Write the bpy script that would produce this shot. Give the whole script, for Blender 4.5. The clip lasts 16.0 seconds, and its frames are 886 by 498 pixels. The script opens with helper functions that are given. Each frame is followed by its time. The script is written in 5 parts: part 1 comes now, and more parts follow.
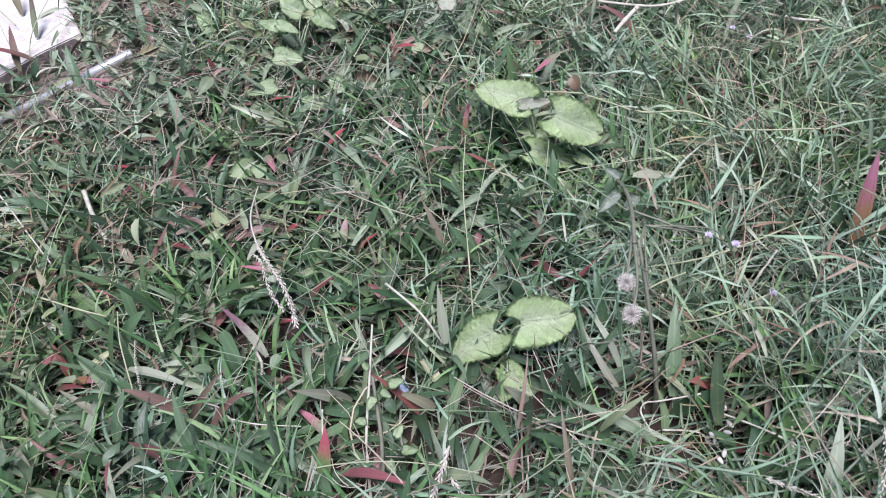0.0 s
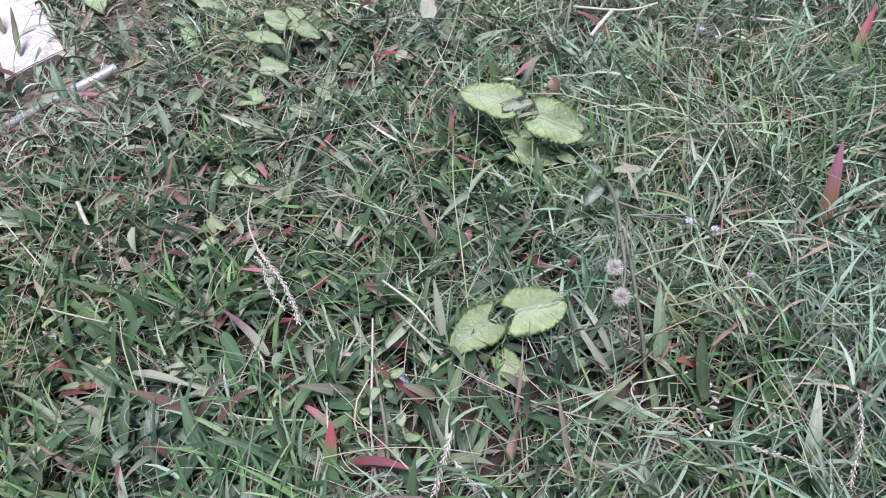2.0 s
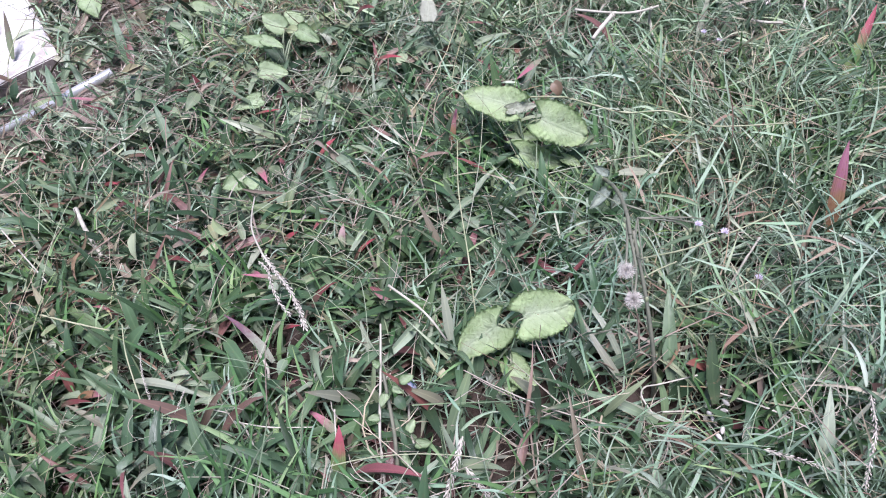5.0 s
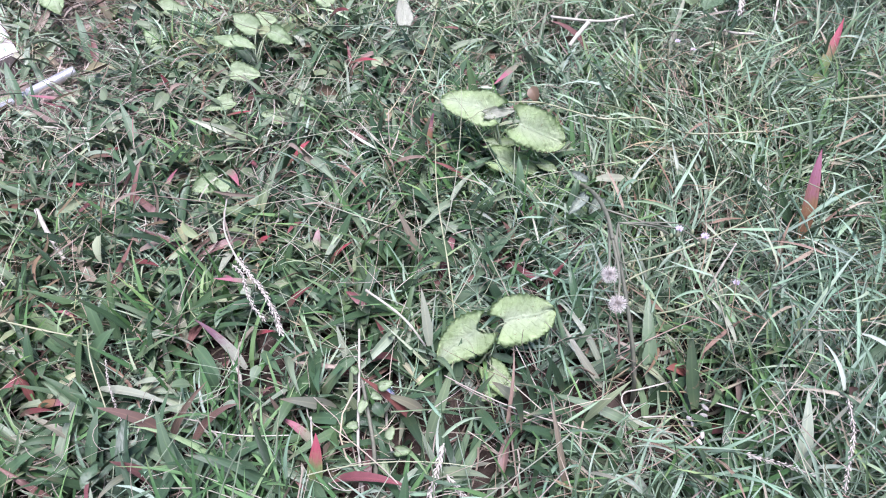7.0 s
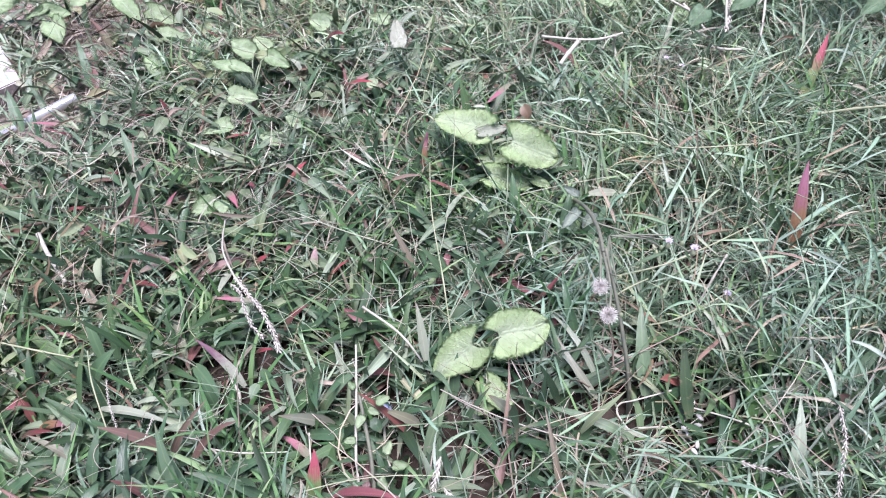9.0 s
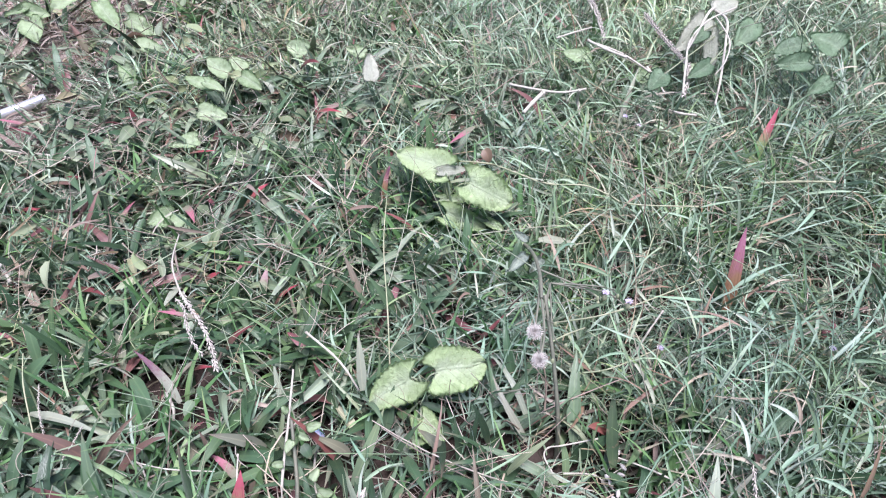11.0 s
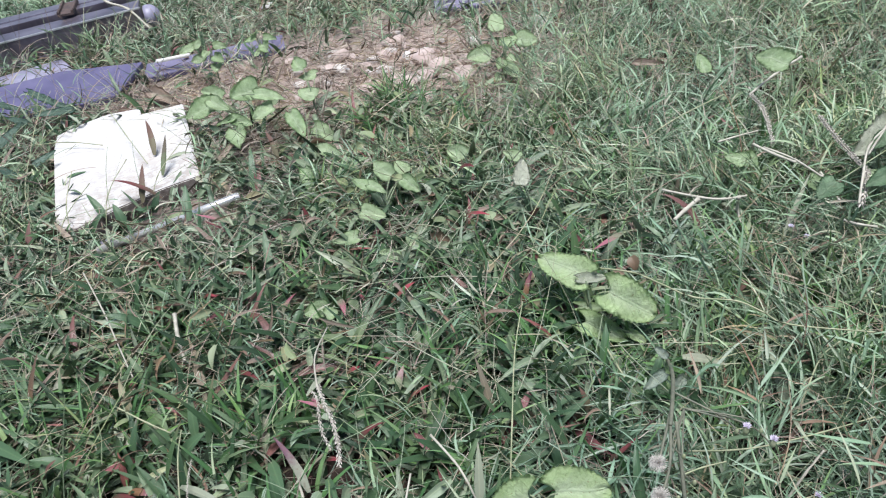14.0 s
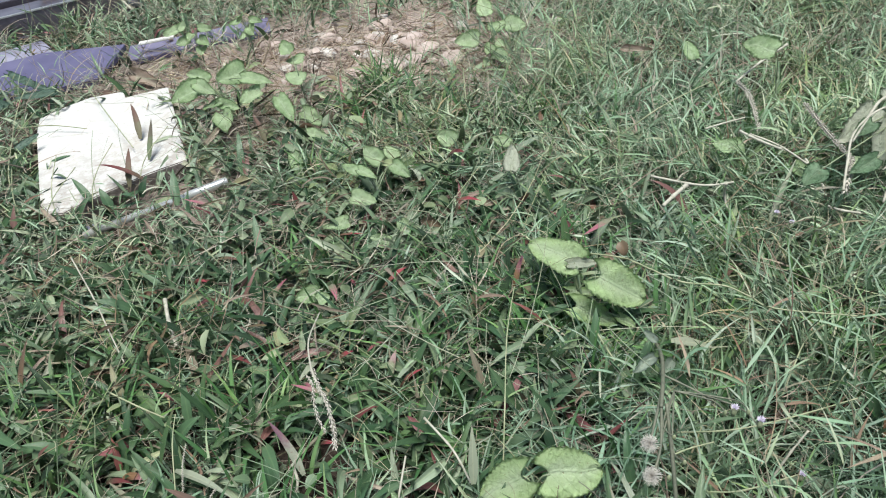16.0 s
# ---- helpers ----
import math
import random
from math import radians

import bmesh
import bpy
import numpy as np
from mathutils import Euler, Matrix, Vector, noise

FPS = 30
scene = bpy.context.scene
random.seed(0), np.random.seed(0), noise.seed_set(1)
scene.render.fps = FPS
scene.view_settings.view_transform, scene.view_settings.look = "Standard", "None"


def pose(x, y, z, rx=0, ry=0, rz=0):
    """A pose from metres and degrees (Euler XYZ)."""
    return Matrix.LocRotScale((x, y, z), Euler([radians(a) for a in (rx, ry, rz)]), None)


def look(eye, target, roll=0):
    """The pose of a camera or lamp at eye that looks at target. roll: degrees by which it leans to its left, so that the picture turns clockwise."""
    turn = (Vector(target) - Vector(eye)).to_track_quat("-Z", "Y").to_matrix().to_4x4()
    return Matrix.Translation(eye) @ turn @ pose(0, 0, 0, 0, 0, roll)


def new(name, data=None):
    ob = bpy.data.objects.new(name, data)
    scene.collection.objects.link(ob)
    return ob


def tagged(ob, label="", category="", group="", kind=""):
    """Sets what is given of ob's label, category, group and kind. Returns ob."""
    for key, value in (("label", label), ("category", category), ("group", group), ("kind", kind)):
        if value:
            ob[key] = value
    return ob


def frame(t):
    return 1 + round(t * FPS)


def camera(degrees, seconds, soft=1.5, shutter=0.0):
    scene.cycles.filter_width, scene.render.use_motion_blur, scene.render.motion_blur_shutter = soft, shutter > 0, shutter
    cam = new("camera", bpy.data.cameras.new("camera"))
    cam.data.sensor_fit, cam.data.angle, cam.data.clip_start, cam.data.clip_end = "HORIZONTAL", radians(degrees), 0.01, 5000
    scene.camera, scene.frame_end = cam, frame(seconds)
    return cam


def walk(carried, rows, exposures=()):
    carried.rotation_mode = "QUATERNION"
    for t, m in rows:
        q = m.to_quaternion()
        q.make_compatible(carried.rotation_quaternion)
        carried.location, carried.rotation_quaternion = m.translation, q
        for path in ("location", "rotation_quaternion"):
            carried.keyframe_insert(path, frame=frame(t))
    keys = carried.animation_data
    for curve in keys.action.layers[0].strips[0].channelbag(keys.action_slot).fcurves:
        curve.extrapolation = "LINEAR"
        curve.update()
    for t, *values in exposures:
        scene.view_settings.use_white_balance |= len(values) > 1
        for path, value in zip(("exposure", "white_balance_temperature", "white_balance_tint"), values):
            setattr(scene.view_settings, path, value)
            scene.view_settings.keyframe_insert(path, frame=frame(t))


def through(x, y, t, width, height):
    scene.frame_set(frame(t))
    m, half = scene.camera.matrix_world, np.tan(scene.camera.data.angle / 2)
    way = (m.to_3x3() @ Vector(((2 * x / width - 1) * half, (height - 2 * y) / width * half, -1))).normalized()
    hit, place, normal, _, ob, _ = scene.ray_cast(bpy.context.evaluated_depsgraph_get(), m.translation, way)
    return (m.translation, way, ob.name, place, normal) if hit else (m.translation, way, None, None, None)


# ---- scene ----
cam = camera(65.14, 16.0, soft=1.05, shutter=0.5)
# seconds, eye x, y, z, then degrees: yaw to the left, pitch up, roll
ROWS = [
    (0.0, 0.0917, 0.2698, 0.4674, 3.29, -49.87, -8.19),
    (0.5, 0.0881, 0.2613, 0.4688, 2.63, -49.89, -9.33),
    (1.0, 0.0860, 0.2595, 0.4699, 2.14, -49.95, -9.71),
    (1.5, 0.0815, 0.2535, 0.4737, 0.61, -49.33, -7.90),
    (2.0, 0.0780, 0.2491, 0.4777, 0.12, -49.30, -7.59),
    (2.5, 0.0788, 0.2452, 0.4794, -0.96, -48.75, -7.12),
    (3.0, 0.0748, 0.2451, 0.4798, -1.24, -49.04, -7.02),
    (3.2, 0.0736, 0.2454, 0.4783, -1.39, -49.15, -7.00),
    (5.3, 0.0659, 0.2533, 0.4764, -1.13, -49.08, -7.05),
    (5.5, 0.0665, 0.2466, 0.4772, -4.44, -47.75, -4.30),
    (6.0, 0.0720, 0.2462, 0.4775, -5.32, -48.19, -6.18),
    (6.5, 0.0568, 0.2532, 0.4723, -5.94, -48.51, -3.61),
    (7.0, 0.0541, 0.2562, 0.4696, -5.86, -48.62, -3.14),
    (7.5, 0.0559, 0.2559, 0.4699, -5.61, -48.40, -3.63),
    (8.0, 0.0561, 0.2538, 0.4702, -5.61, -47.80, -4.60),
    (8.2, 0.0533, 0.2546, 0.4706, -5.28, -47.79, -4.10),
    (10.3, 0.0728, 0.2352, 0.4854, -6.64, -45.42, -4.50),
    (10.5, 0.0736, 0.2362, 0.4876, -7.81, -45.53, -2.83),
    (11.0, 0.0743, 0.2400, 0.4831, -9.32, -44.37, 3.31),
    (11.5, 0.1027, 0.2401, 0.4809, -7.91, -43.30, -1.67),
    (12.0, 0.1370, 0.2432, 0.4784, -8.97, -43.06, -5.40),
    (12.5, 0.1446, 0.2512, 0.4730, 1.11, -41.03, -9.26),
    (13.0, 0.1501, 0.2495, 0.4810, 0.99, -37.57, -7.59),
    (13.5, 0.1297, 0.2539, 0.4871, 6.64, -36.68, -6.91),
    (14.0, 0.1104, 0.2484, 0.4937, 9.62, -36.67, -6.30),
    (14.5, 0.1045, 0.2440, 0.4979, 9.68, -36.67, -5.97),
    (15.0, 0.1015, 0.2440, 0.4983, 9.70, -37.38, -5.58),
    (15.5, 0.1001, 0.2448, 0.4977, 8.85, -37.85, -5.04),
    (16.0, 0.1031, 0.2445, 0.4976, 8.06, -38.07, -5.32),
]


def stand(x, y, z, yaw, pitch, roll):
    return pose(x, y, z, 0, 0, yaw) @ pose(0, 0, 0, 90 + pitch) @ pose(0, 0, 0, 0, 0, roll)


EXPOSURES = [(0.0, 1.04, 5990, 23), (3.2, 1.03, 5950, 25), (5.5, 1.25, 5900, 27), (6.0, 1.28, 5880, 28), (7.0, 1.42, 5870, 28), (12.5, 1.40, 5910, 26), (13.5, 1.13, 6000, 20), (14.2, 0.86, 6220, 9), (16.0, 0.85, 6420, 4)]
walk(cam, [(t, stand(*row)) for t, *row in ROWS], EXPOSURES)

# ---- daylight: overcast ----
world = bpy.data.worlds.new("overcast")
scene.world = world
world.use_nodes = True
wn = world.node_tree.nodes
sky = wn.new("ShaderNodeTexSky")
sky.sky_type, sky.sun_disc = "NISHITA", False
sky.sun_elevation, sky.sun_rotation = radians(79), radians(165)
sky.air_density, sky.dust_density, sky.ozone_density = 1.0, 1.5, 1.0
world.node_tree.links.new(sky.outputs[0], wn["Background"].inputs[0])
wn["Background"].inputs[1].default_value = 0.066
sun_data = bpy.data.lights.new("sun", "SUN")
sun_data.energy, sun_data.angle, sun_data.color = 3.75, radians(30), (1.0, 0.97, 0.93)
sun = new("sun", sun_data)
sun.matrix_world = look((0, 0, 5), (Vector((0, 0, 5)) - Vector((math.sin(radians(165)) * math.cos(radians(79)), math.cos(radians(165)) * math.cos(radians(79)), math.sin(radians(79))))))

# ---- materials ----
class Nodes:
    """A small wrapper to write node trees in few lines."""

    def __init__(self, name):
        self.mat = bpy.data.materials.new(name)
        self.mat.use_nodes = True
        self.tree = self.mat.node_tree
        self.tree.nodes.clear()
        self.out = self.tree.nodes.new("ShaderNodeOutputMaterial")

    def add(self, kind, ins=(), **props):
        node = self.tree.nodes.new("ShaderNode" + kind)
        for key, value in props.items():
            setattr(node, key, value)
        for key, value in dict(ins).items():
            if hasattr(value, "is_linked"):
                self.tree.links.new(value, node.inputs[key])
            else:
                node.inputs[key].default_value = value
        return node

    def math(self, op, a, b=0.0, c=0.0):
        return self.add("Math", {0: a, 1: b, 2: c}, operation=op).outputs[0]

    def ramp(self, fac, stops):
        node = self.add("ValToRGB", {0: fac})
        marks = node.color_ramp.elements
        marks.remove(marks[1])
        marks[0].position, marks[0].color = stops[0][0], (*stops[0][1], 1.0)
        for at, col in stops[1:]:
            marks.new(at).color = (*col, 1.0)
        return node.outputs[0]

    def mix(self, fac, a, b, blend="MIX"):
        node = self.add("Mix", data_type="RGBA", blend_type=blend)
        for key, value in ((0, fac), (6, a), (7, b)):
            if hasattr(value, "is_linked"):
                self.tree.links.new(value, node.inputs[key])
            else:
                node.inputs[key].default_value = value if key == 0 else (*value, 1.0)[:4]
        return node.outputs[2]

    def noise(self, scale, detail=4.0, rough=0.55, coord="Object"):
        tc = self.add("TexCoord")
        return self.add("TexNoise", {"Vector": tc.outputs[coord], "Scale": scale, "Detail": detail, "Roughness": rough}).outputs[0]

    def bump(self, height, strength, distance):
        return self.add("Bump", {"Height": height, "Strength": strength, "Distance": distance}).outputs[0]

    def done(self, surface):
        self.tree.links.new(surface, self.out.inputs[0])
        return self.mat


def blade_material(name, stops, tip=(0.30, 0.22, 0.13), tip_from=0.75, rough=0.42, through=0.22, spread=0.5, gloss=0.28, bleach=0.45, foot=0.1, rib=0.3):
    """Grass: one hue a blade, ribs along it, a drier tip."""
    n = Nodes(name)
    island = n.add("NewGeometry").outputs["Random Per Island"]
    uv = n.add("SeparateXYZ", {0: n.add("UVMap").outputs[0]})
    base = n.ramp(island, stops)
    second = n.math("FRACT", n.math("MULTIPLY", island, 37.3))
    patch = n.noise(14.0, 3.0)
    base = n.mix(n.math("MULTIPLY", patch, bleach), base, (0.13, 0.135, 0.09))
    third = n.math("FRACT", n.math("MULTIPLY", island, 91.7))
    warm = n.math("MULTIPLY", n.add("MapRange", {0: n.noise(10.0, 3.0), 1: 0.42, 2: 0.62}).outputs[0], n.add("MapRange", {0: third, 1: 0.35, 2: 0.8}).outputs[0])
    base = n.mix(n.math("MULTIPLY", warm, 0.6), base, (1.08, 1.04, 0.62), "MULTIPLY")
    wide = n.noise(4.5, 3.0)
    base = n.mix(n.add("MapRange", {0: wide, 1: 0.45, 2: 0.68, 4: 0.55}).outputs[0], base, (1.10, 1.0, 0.86), "MULTIPLY")
    start = n.math("MINIMUM", n.math("MULTIPLY_ADD", second, spread, tip_from - spread * 0.5), 1.12)
    fade = n.add("MapRange", {0: uv.outputs[1], 1: start, 2: 1.15}).outputs[0]
    base = n.mix(fade, base, tip)
    base = n.mix(n.add("MapRange", {0: uv.outputs[1], 1: 0.22, 2: 0.0, 4: foot}).outputs[0], base, (0.26, 0.27, 0.15))
    across = n.math("ABSOLUTE", n.math("SUBTRACT", uv.outputs[0], 0.5))
    midrib = n.add("MapRange", {0: across, 1: 0.02, 2: 0.09, 3: rib, 4: 0.0}).outputs[0]
    base = n.mix(midrib, base, (1.55, 1.45, 1.35), "MULTIPLY")
    fleck = n.add("MapRange", {0: n.noise(240.0, 3.0, 0.65), 1: 0.60, 2: 0.70, 4: 0.55}).outputs[0]
    base = n.mix(n.math("MULTIPLY", fleck, n.add("MapRange", {0: second, 1: 0.3, 2: 0.9}).outputs[0]), base, (0.14, 0.10, 0.06))
    ribs = n.math("SINE", n.math("MULTIPLY", uv.outputs[0], 70.0))
    normal = n.bump(n.math("ADD", n.math("MULTIPLY", ribs, 0.35), n.math("MULTIPLY", n.noise(220.0, 3.0), 2.5)), 0.3, 0.0004)
    sheen = n.add("MapRange", {0: third, 3: rough - 0.08, 4: rough + 0.2}).outputs[0]
    bsdf = n.add("BsdfPrincipled", {"Base Color": base, "Roughness": sheen, "Normal": normal, "Specular IOR Level": gloss})
    glow = n.add("BsdfTranslucent", {"Color": n.mix(0.25, base, (0.22, 0.32, 0.12))})
    return n.done(n.add("MixShader", {0: through, 1: bsdf.outputs[0], 2: glow.outputs[0]}).outputs[0])


def broadleaf_material(name, a, b, vein=(0.45, 0.52, 0.28), rough=0.5, pale=0.25, relief=0.7):
    """Broad leaf with a midrib, side veins and blotches."""
    n = Nodes(name)
    uv = n.add("SeparateXYZ", {0: n.add("UVMap").outputs[0]})
    u = n.math("ABSOLUTE", n.math("SUBTRACT", uv.outputs[0], 0.5))
    rand = n.add("ObjectInfo").outputs["Random"]
    base = n.mix(rand, a, b)
    blot = n.noise(90.0, 5.0, 0.6)
    base = n.mix(n.add("MapRange", {0: blot, 1: 0.42, 2: 0.68, 4: 0.5}).outputs[0], base, tuple(c * 1.35 for c in b))
    ribs = n.math("ABSOLUTE", n.math("SINE", n.math("MULTIPLY", n.math("SUBTRACT", uv.outputs[1], n.math("MULTIPLY", u, 0.9)), 17.0)))
    ribs = n.add("MapRange", {0: ribs, 1: 0.0, 2: 0.22, 3: 1.0, 4: 0.0}).outputs[0]
    mid = n.add("MapRange", {0: u, 1: 0.0, 2: 0.035, 3: 1.0, 4: 0.0}).outputs[0]
    veins = n.math("MAXIMUM", n.math("MULTIPLY", ribs, 0.55), mid)
    base = n.mix(n.math("MULTIPLY", veins, 0.6), base, vein)
    heart = n.add("MapRange", {0: n.math("ADD", u, n.math("MULTIPLY", n.noise(110.0, 4.0), 0.5)), 1: 0.22, 2: 0.62, 3: pale, 4: 0.0}).outputs[0]
    base = n.mix(heart, base, (0.58, 0.64, 0.50))
    net = n.add("TexVoronoi", {"Vector": n.add("TexCoord").outputs["Object"], "Scale": 230.0}, feature="DISTANCE_TO_EDGE").outputs["Distance"]
    net = n.add("MapRange", {0: net, 1: 0.0, 2: 0.16, 3: pale * 0.12, 4: 0.0}).outputs[0]
    base = n.mix(net, base, tuple(c * 0.55 for c in a))
    spots = n.noise(420.0, 2.0)
    base = n.mix(n.add("MapRange", {0: spots, 1: 0.66, 2: 0.72, 4: 0.5}).outputs[0], base, (0.20, 0.13, 0.06))
    normal = n.bump(n.math("ADD", n.math("MULTIPLY", veins, -0.15), n.math("ADD", n.math("MULTIPLY", blot, 0.6), n.math("MULTIPLY", n.noise(320.0, 2.0), 0.35))), relief, 0.003)
    bsdf = n.add("BsdfPrincipled", {"Base Color": base, "Roughness": rough, "Normal": normal, "Specular IOR Level": 0.4})
    glow = n.add("BsdfTranslucent", {"Color": n.mix(0.25, base, (0.28, 0.42, 0.12))})
    return n.done(n.add("MixShader", {0: 0.16, 1: bsdf.outputs[0], 2: glow.outputs[0]}).outputs[0])


def red_material(name, tip, base, split=0.5):
    """A reddened grass leaf: tip colour running into the base colour, ribbed and spotted."""
    n = Nodes(name)
    uv = n.add("SeparateXYZ", {0: n.add("UVMap").outputs[0]})
    blot = n.noise(160.0, 4.0)
    along = n.math("ADD", uv.outputs[1], n.math("MULTIPLY_ADD", blot, 0.5, -0.25))
    col = n.mix(n.add("MapRange", {0: along, 1: split - 0.2, 2: split + 0.2}, interpolation_type="SMOOTHSTEP").outputs[0], base, tip)
    col = n.mix(n.add("MapRange", {0: n.noise(380.0, 3.0), 1: 0.55, 2: 0.75, 4: 0.6}).outputs[0], col, (0.13, 0.06, 0.035))
    normal = n.bump(n.math("SINE", n.math("MULTIPLY", uv.outputs[0], 38.0)), 0.3, 0.0005)
    bsdf = n.add("BsdfPrincipled", {"Base Color": col, "Roughness": 0.5, "Normal": normal, "Specular IOR Level": 0.25})
    glow = n.add("BsdfTranslucent", {"Color": col})
    return n.done(n.add("MixShader", {0: 0.14, 1: bsdf.outputs[0], 2: glow.outputs[0]}).outputs[0])


def plain_material(name, a, b, scale=60.0, rough=0.8, bump=0.4, metal=0.0, distance=0.002, contrast=(0.35, 0.65)):
    n = Nodes(name)
    big, fine = n.noise(scale, 5.0, 0.6), n.noise(scale * 6, 4.0)
    col = n.mix(n.add("MapRange", {0: big, 1: contrast[0], 2: contrast[1]}).outputs[0], a, b)
    col = n.mix(n.math("MULTIPLY", fine, 0.35), col, tuple(c * 0.6 for c in a))
    bsdf = n.add("BsdfPrincipled", {"Base Color": col, "Roughness": rough, "Metallic": metal, "Normal": n.bump(n.math("ADD", big, n.math("MULTIPLY", fine, 0.5)), bump, distance)})
    return n.done(bsdf.outputs[0])


def soil_material():
    n = Nodes("soil")
    big, mid, fine = n.noise(3.0, 4.0), n.noise(40.0, 6.0, 0.65), n.noise(300.0, 4.0)
    col = n.ramp(mid, [(0.3, (0.055, 0.041, 0.034)), (0.5, (0.14, 0.105, 0.088)), (0.7, (0.27, 0.215, 0.185))])
    col = n.mix(n.math("MULTIPLY", fine, 0.4), col, (0.09, 0.065, 0.05))
    geo = n.add("NewGeometry")
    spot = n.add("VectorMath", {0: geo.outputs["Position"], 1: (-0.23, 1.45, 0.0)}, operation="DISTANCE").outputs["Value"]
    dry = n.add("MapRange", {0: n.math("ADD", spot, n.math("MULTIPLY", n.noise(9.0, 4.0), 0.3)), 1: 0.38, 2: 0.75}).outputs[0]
    # Pale on the rubble; elsewhere dark humus with the blades' shade in its colour.
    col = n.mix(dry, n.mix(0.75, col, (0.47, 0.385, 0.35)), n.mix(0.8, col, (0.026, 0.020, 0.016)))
    far = n.add("VectorMath", {0: geo.outputs["Position"]}, operation="LENGTH").outputs["Value"]
    turf = n.ramp(mid, [(0.3, (0.03, 0.05, 0.025)), (0.7, (0.085, 0.125, 0.07))])
    col = n.mix(n.add("MapRange", {0: n.math("ADD", far, n.math("MULTIPLY", big, 0.8)), 1: 2.1, 2: 2.9}).outputs[0], col, n.mix(big, turf, (0.075, 0.095, 0.06)))
    bsdf = n.add("BsdfPrincipled", {"Base Color": col, "Roughness": 0.95, "Specular IOR Level": 0.1, "Normal": n.bump(n.math("ADD", mid, n.math("MULTIPLY", fine, 0.4)), 0.8, 0.006)})
    return n.done(bsdf.outputs[0])


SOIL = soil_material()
FINE = blade_material("fine_grass", [(0.0, (0.025, 0.058, 0.03)), (0.22, (0.075, 0.145, 0.088)), (0.5, (0.20, 0.335, 0.23)), (0.78, (0.27, 0.375, 0.295)), (0.89, (0.32, 0.39, 0.32)), (0.94, (0.38, 0.34, 0.26)), (0.975, (0.24, 0.17, 0.13)), (1.0, (0.17, 0.10, 0.09))], tip=(0.36, 0.33, 0.25), tip_from=0.98, through=0.13, bleach=0.3, gloss=0.35)
GREYBROAD = blade_material("grey_broad_grass", [(0.0, (0.055, 0.10, 0.058)), (0.35, (0.125, 0.185, 0.115)), (0.7, (0.205, 0.27, 0.185)), (0.90, (0.29, 0.335, 0.255)), (0.96, (0.28, 0.23, 0.19)), (0.985, (0.19, 0.12, 0.11)), (1.0, (0.18, 0.08, 0.085))], tip=(0.26, 0.19, 0.14), tip_from=0.9, rough=0.4, through=0.1, gloss=0.35, bleach=0.3, rib=0.5)
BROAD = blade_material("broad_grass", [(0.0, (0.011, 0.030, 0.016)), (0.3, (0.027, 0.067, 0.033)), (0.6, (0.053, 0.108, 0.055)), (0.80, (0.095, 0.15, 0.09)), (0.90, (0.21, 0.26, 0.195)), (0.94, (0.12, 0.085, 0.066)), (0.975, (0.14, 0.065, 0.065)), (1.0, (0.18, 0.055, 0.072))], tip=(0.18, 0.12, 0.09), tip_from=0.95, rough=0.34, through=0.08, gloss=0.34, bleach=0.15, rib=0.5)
STRAW = blade_material("dry_straw", [(0.0, (0.16, 0.12, 0.105)), (0.3, (0.32, 0.27, 0.24)), (0.65, (0.43, 0.39, 0.345)), (0.85, (0.50, 0.47, 0.415)), (1.0, (0.26, 0.14, 0.14))], tip=(0.42, 0.37, 0.32), rough=0.7, through=0.06, gloss=0.1)
LITTER = blade_material("leaf_litter", [(0.0, (0.035, 0.025, 0.02)), (0.35, (0.085, 0.063, 0.054)), (0.65, (0.19, 0.155, 0.135)), (0.8, (0.14, 0.075, 0.068)), (1.0, (0.36, 0.32, 0.28))], tip=(0.18, 0.13, 0.11), rough=0.8, through=0.05, gloss=0.08)
HAY = blade_material("reddish_hay", [(0.0, (0.20, 0.135, 0.115)), (0.4, (0.37, 0.285, 0.25)), (0.75, (0.52, 0.44, 0.40)), (1.0, (0.62, 0.56, 0.51))], tip=(0.45, 0.37, 0.33), rough=0.8, through=0.05, gloss=0.08)
LUSH = blade_material("lush_grass", [(0.0, (0.025, 0.078, 0.028)), (0.45, (0.070, 0.175, 0.062)), (0.8, (0.15, 0.285, 0.12)), (1.0, (0.28, 0.38, 0.20))], tip=(0.25, 0.28, 0.13), tip_from=0.98, through=0.2, bleach=0.15, gloss=0.35)
PALEOVAL = blade_material("pale_oval_leaf", [(0.0, (0.10, 0.15, 0.085)), (0.4, (0.19, 0.255, 0.155)), (0.7, (0.29, 0.355, 0.24)), (0.88, (0.22, 0.18, 0.13)), (1.0, (0.13, 0.065, 0.05))], tip=(0.33, 0.33, 0.22), tip_from=0.9, through=0.15)
# Lighter copy of FINE: the far sward's brighter light is put into the colour.
LITFINE = blade_material("lit_fine_grass", [(0.0, (0.065, 0.12, 0.07)), (0.25, (0.165, 0.27, 0.165)), (0.55, (0.275, 0.42, 0.285)), (0.8, (0.39, 0.505, 0.38)), (0.9, (0.47, 0.51, 0.41)), (0.96, (0.42, 0.37, 0.31)), (1.0, (0.30, 0.22, 0.19))], tip=(0.42, 0.39, 0.31), tip_from=0.9, through=0.14, bleach=0.3, gloss=0.35)
STEMS = blade_material("grass_stem", [(0.0, (0.13, 0.21, 0.13)), (0.5, (0.26, 0.32, 0.22)), (0.8, (0.40, 0.41, 0.32)), (1.0, (0.30, 0.19, 0.17))], tip_from=1.2, rough=0.5, through=0.06, gloss=0.2)
PALEBLADE = blade_material("pale_blade", [(0.0, (0.23, 0.28, 0.215)), (1.0, (0.30, 0.33, 0.26))], tip=(0.34, 0.29, 0.25), rough=0.5)
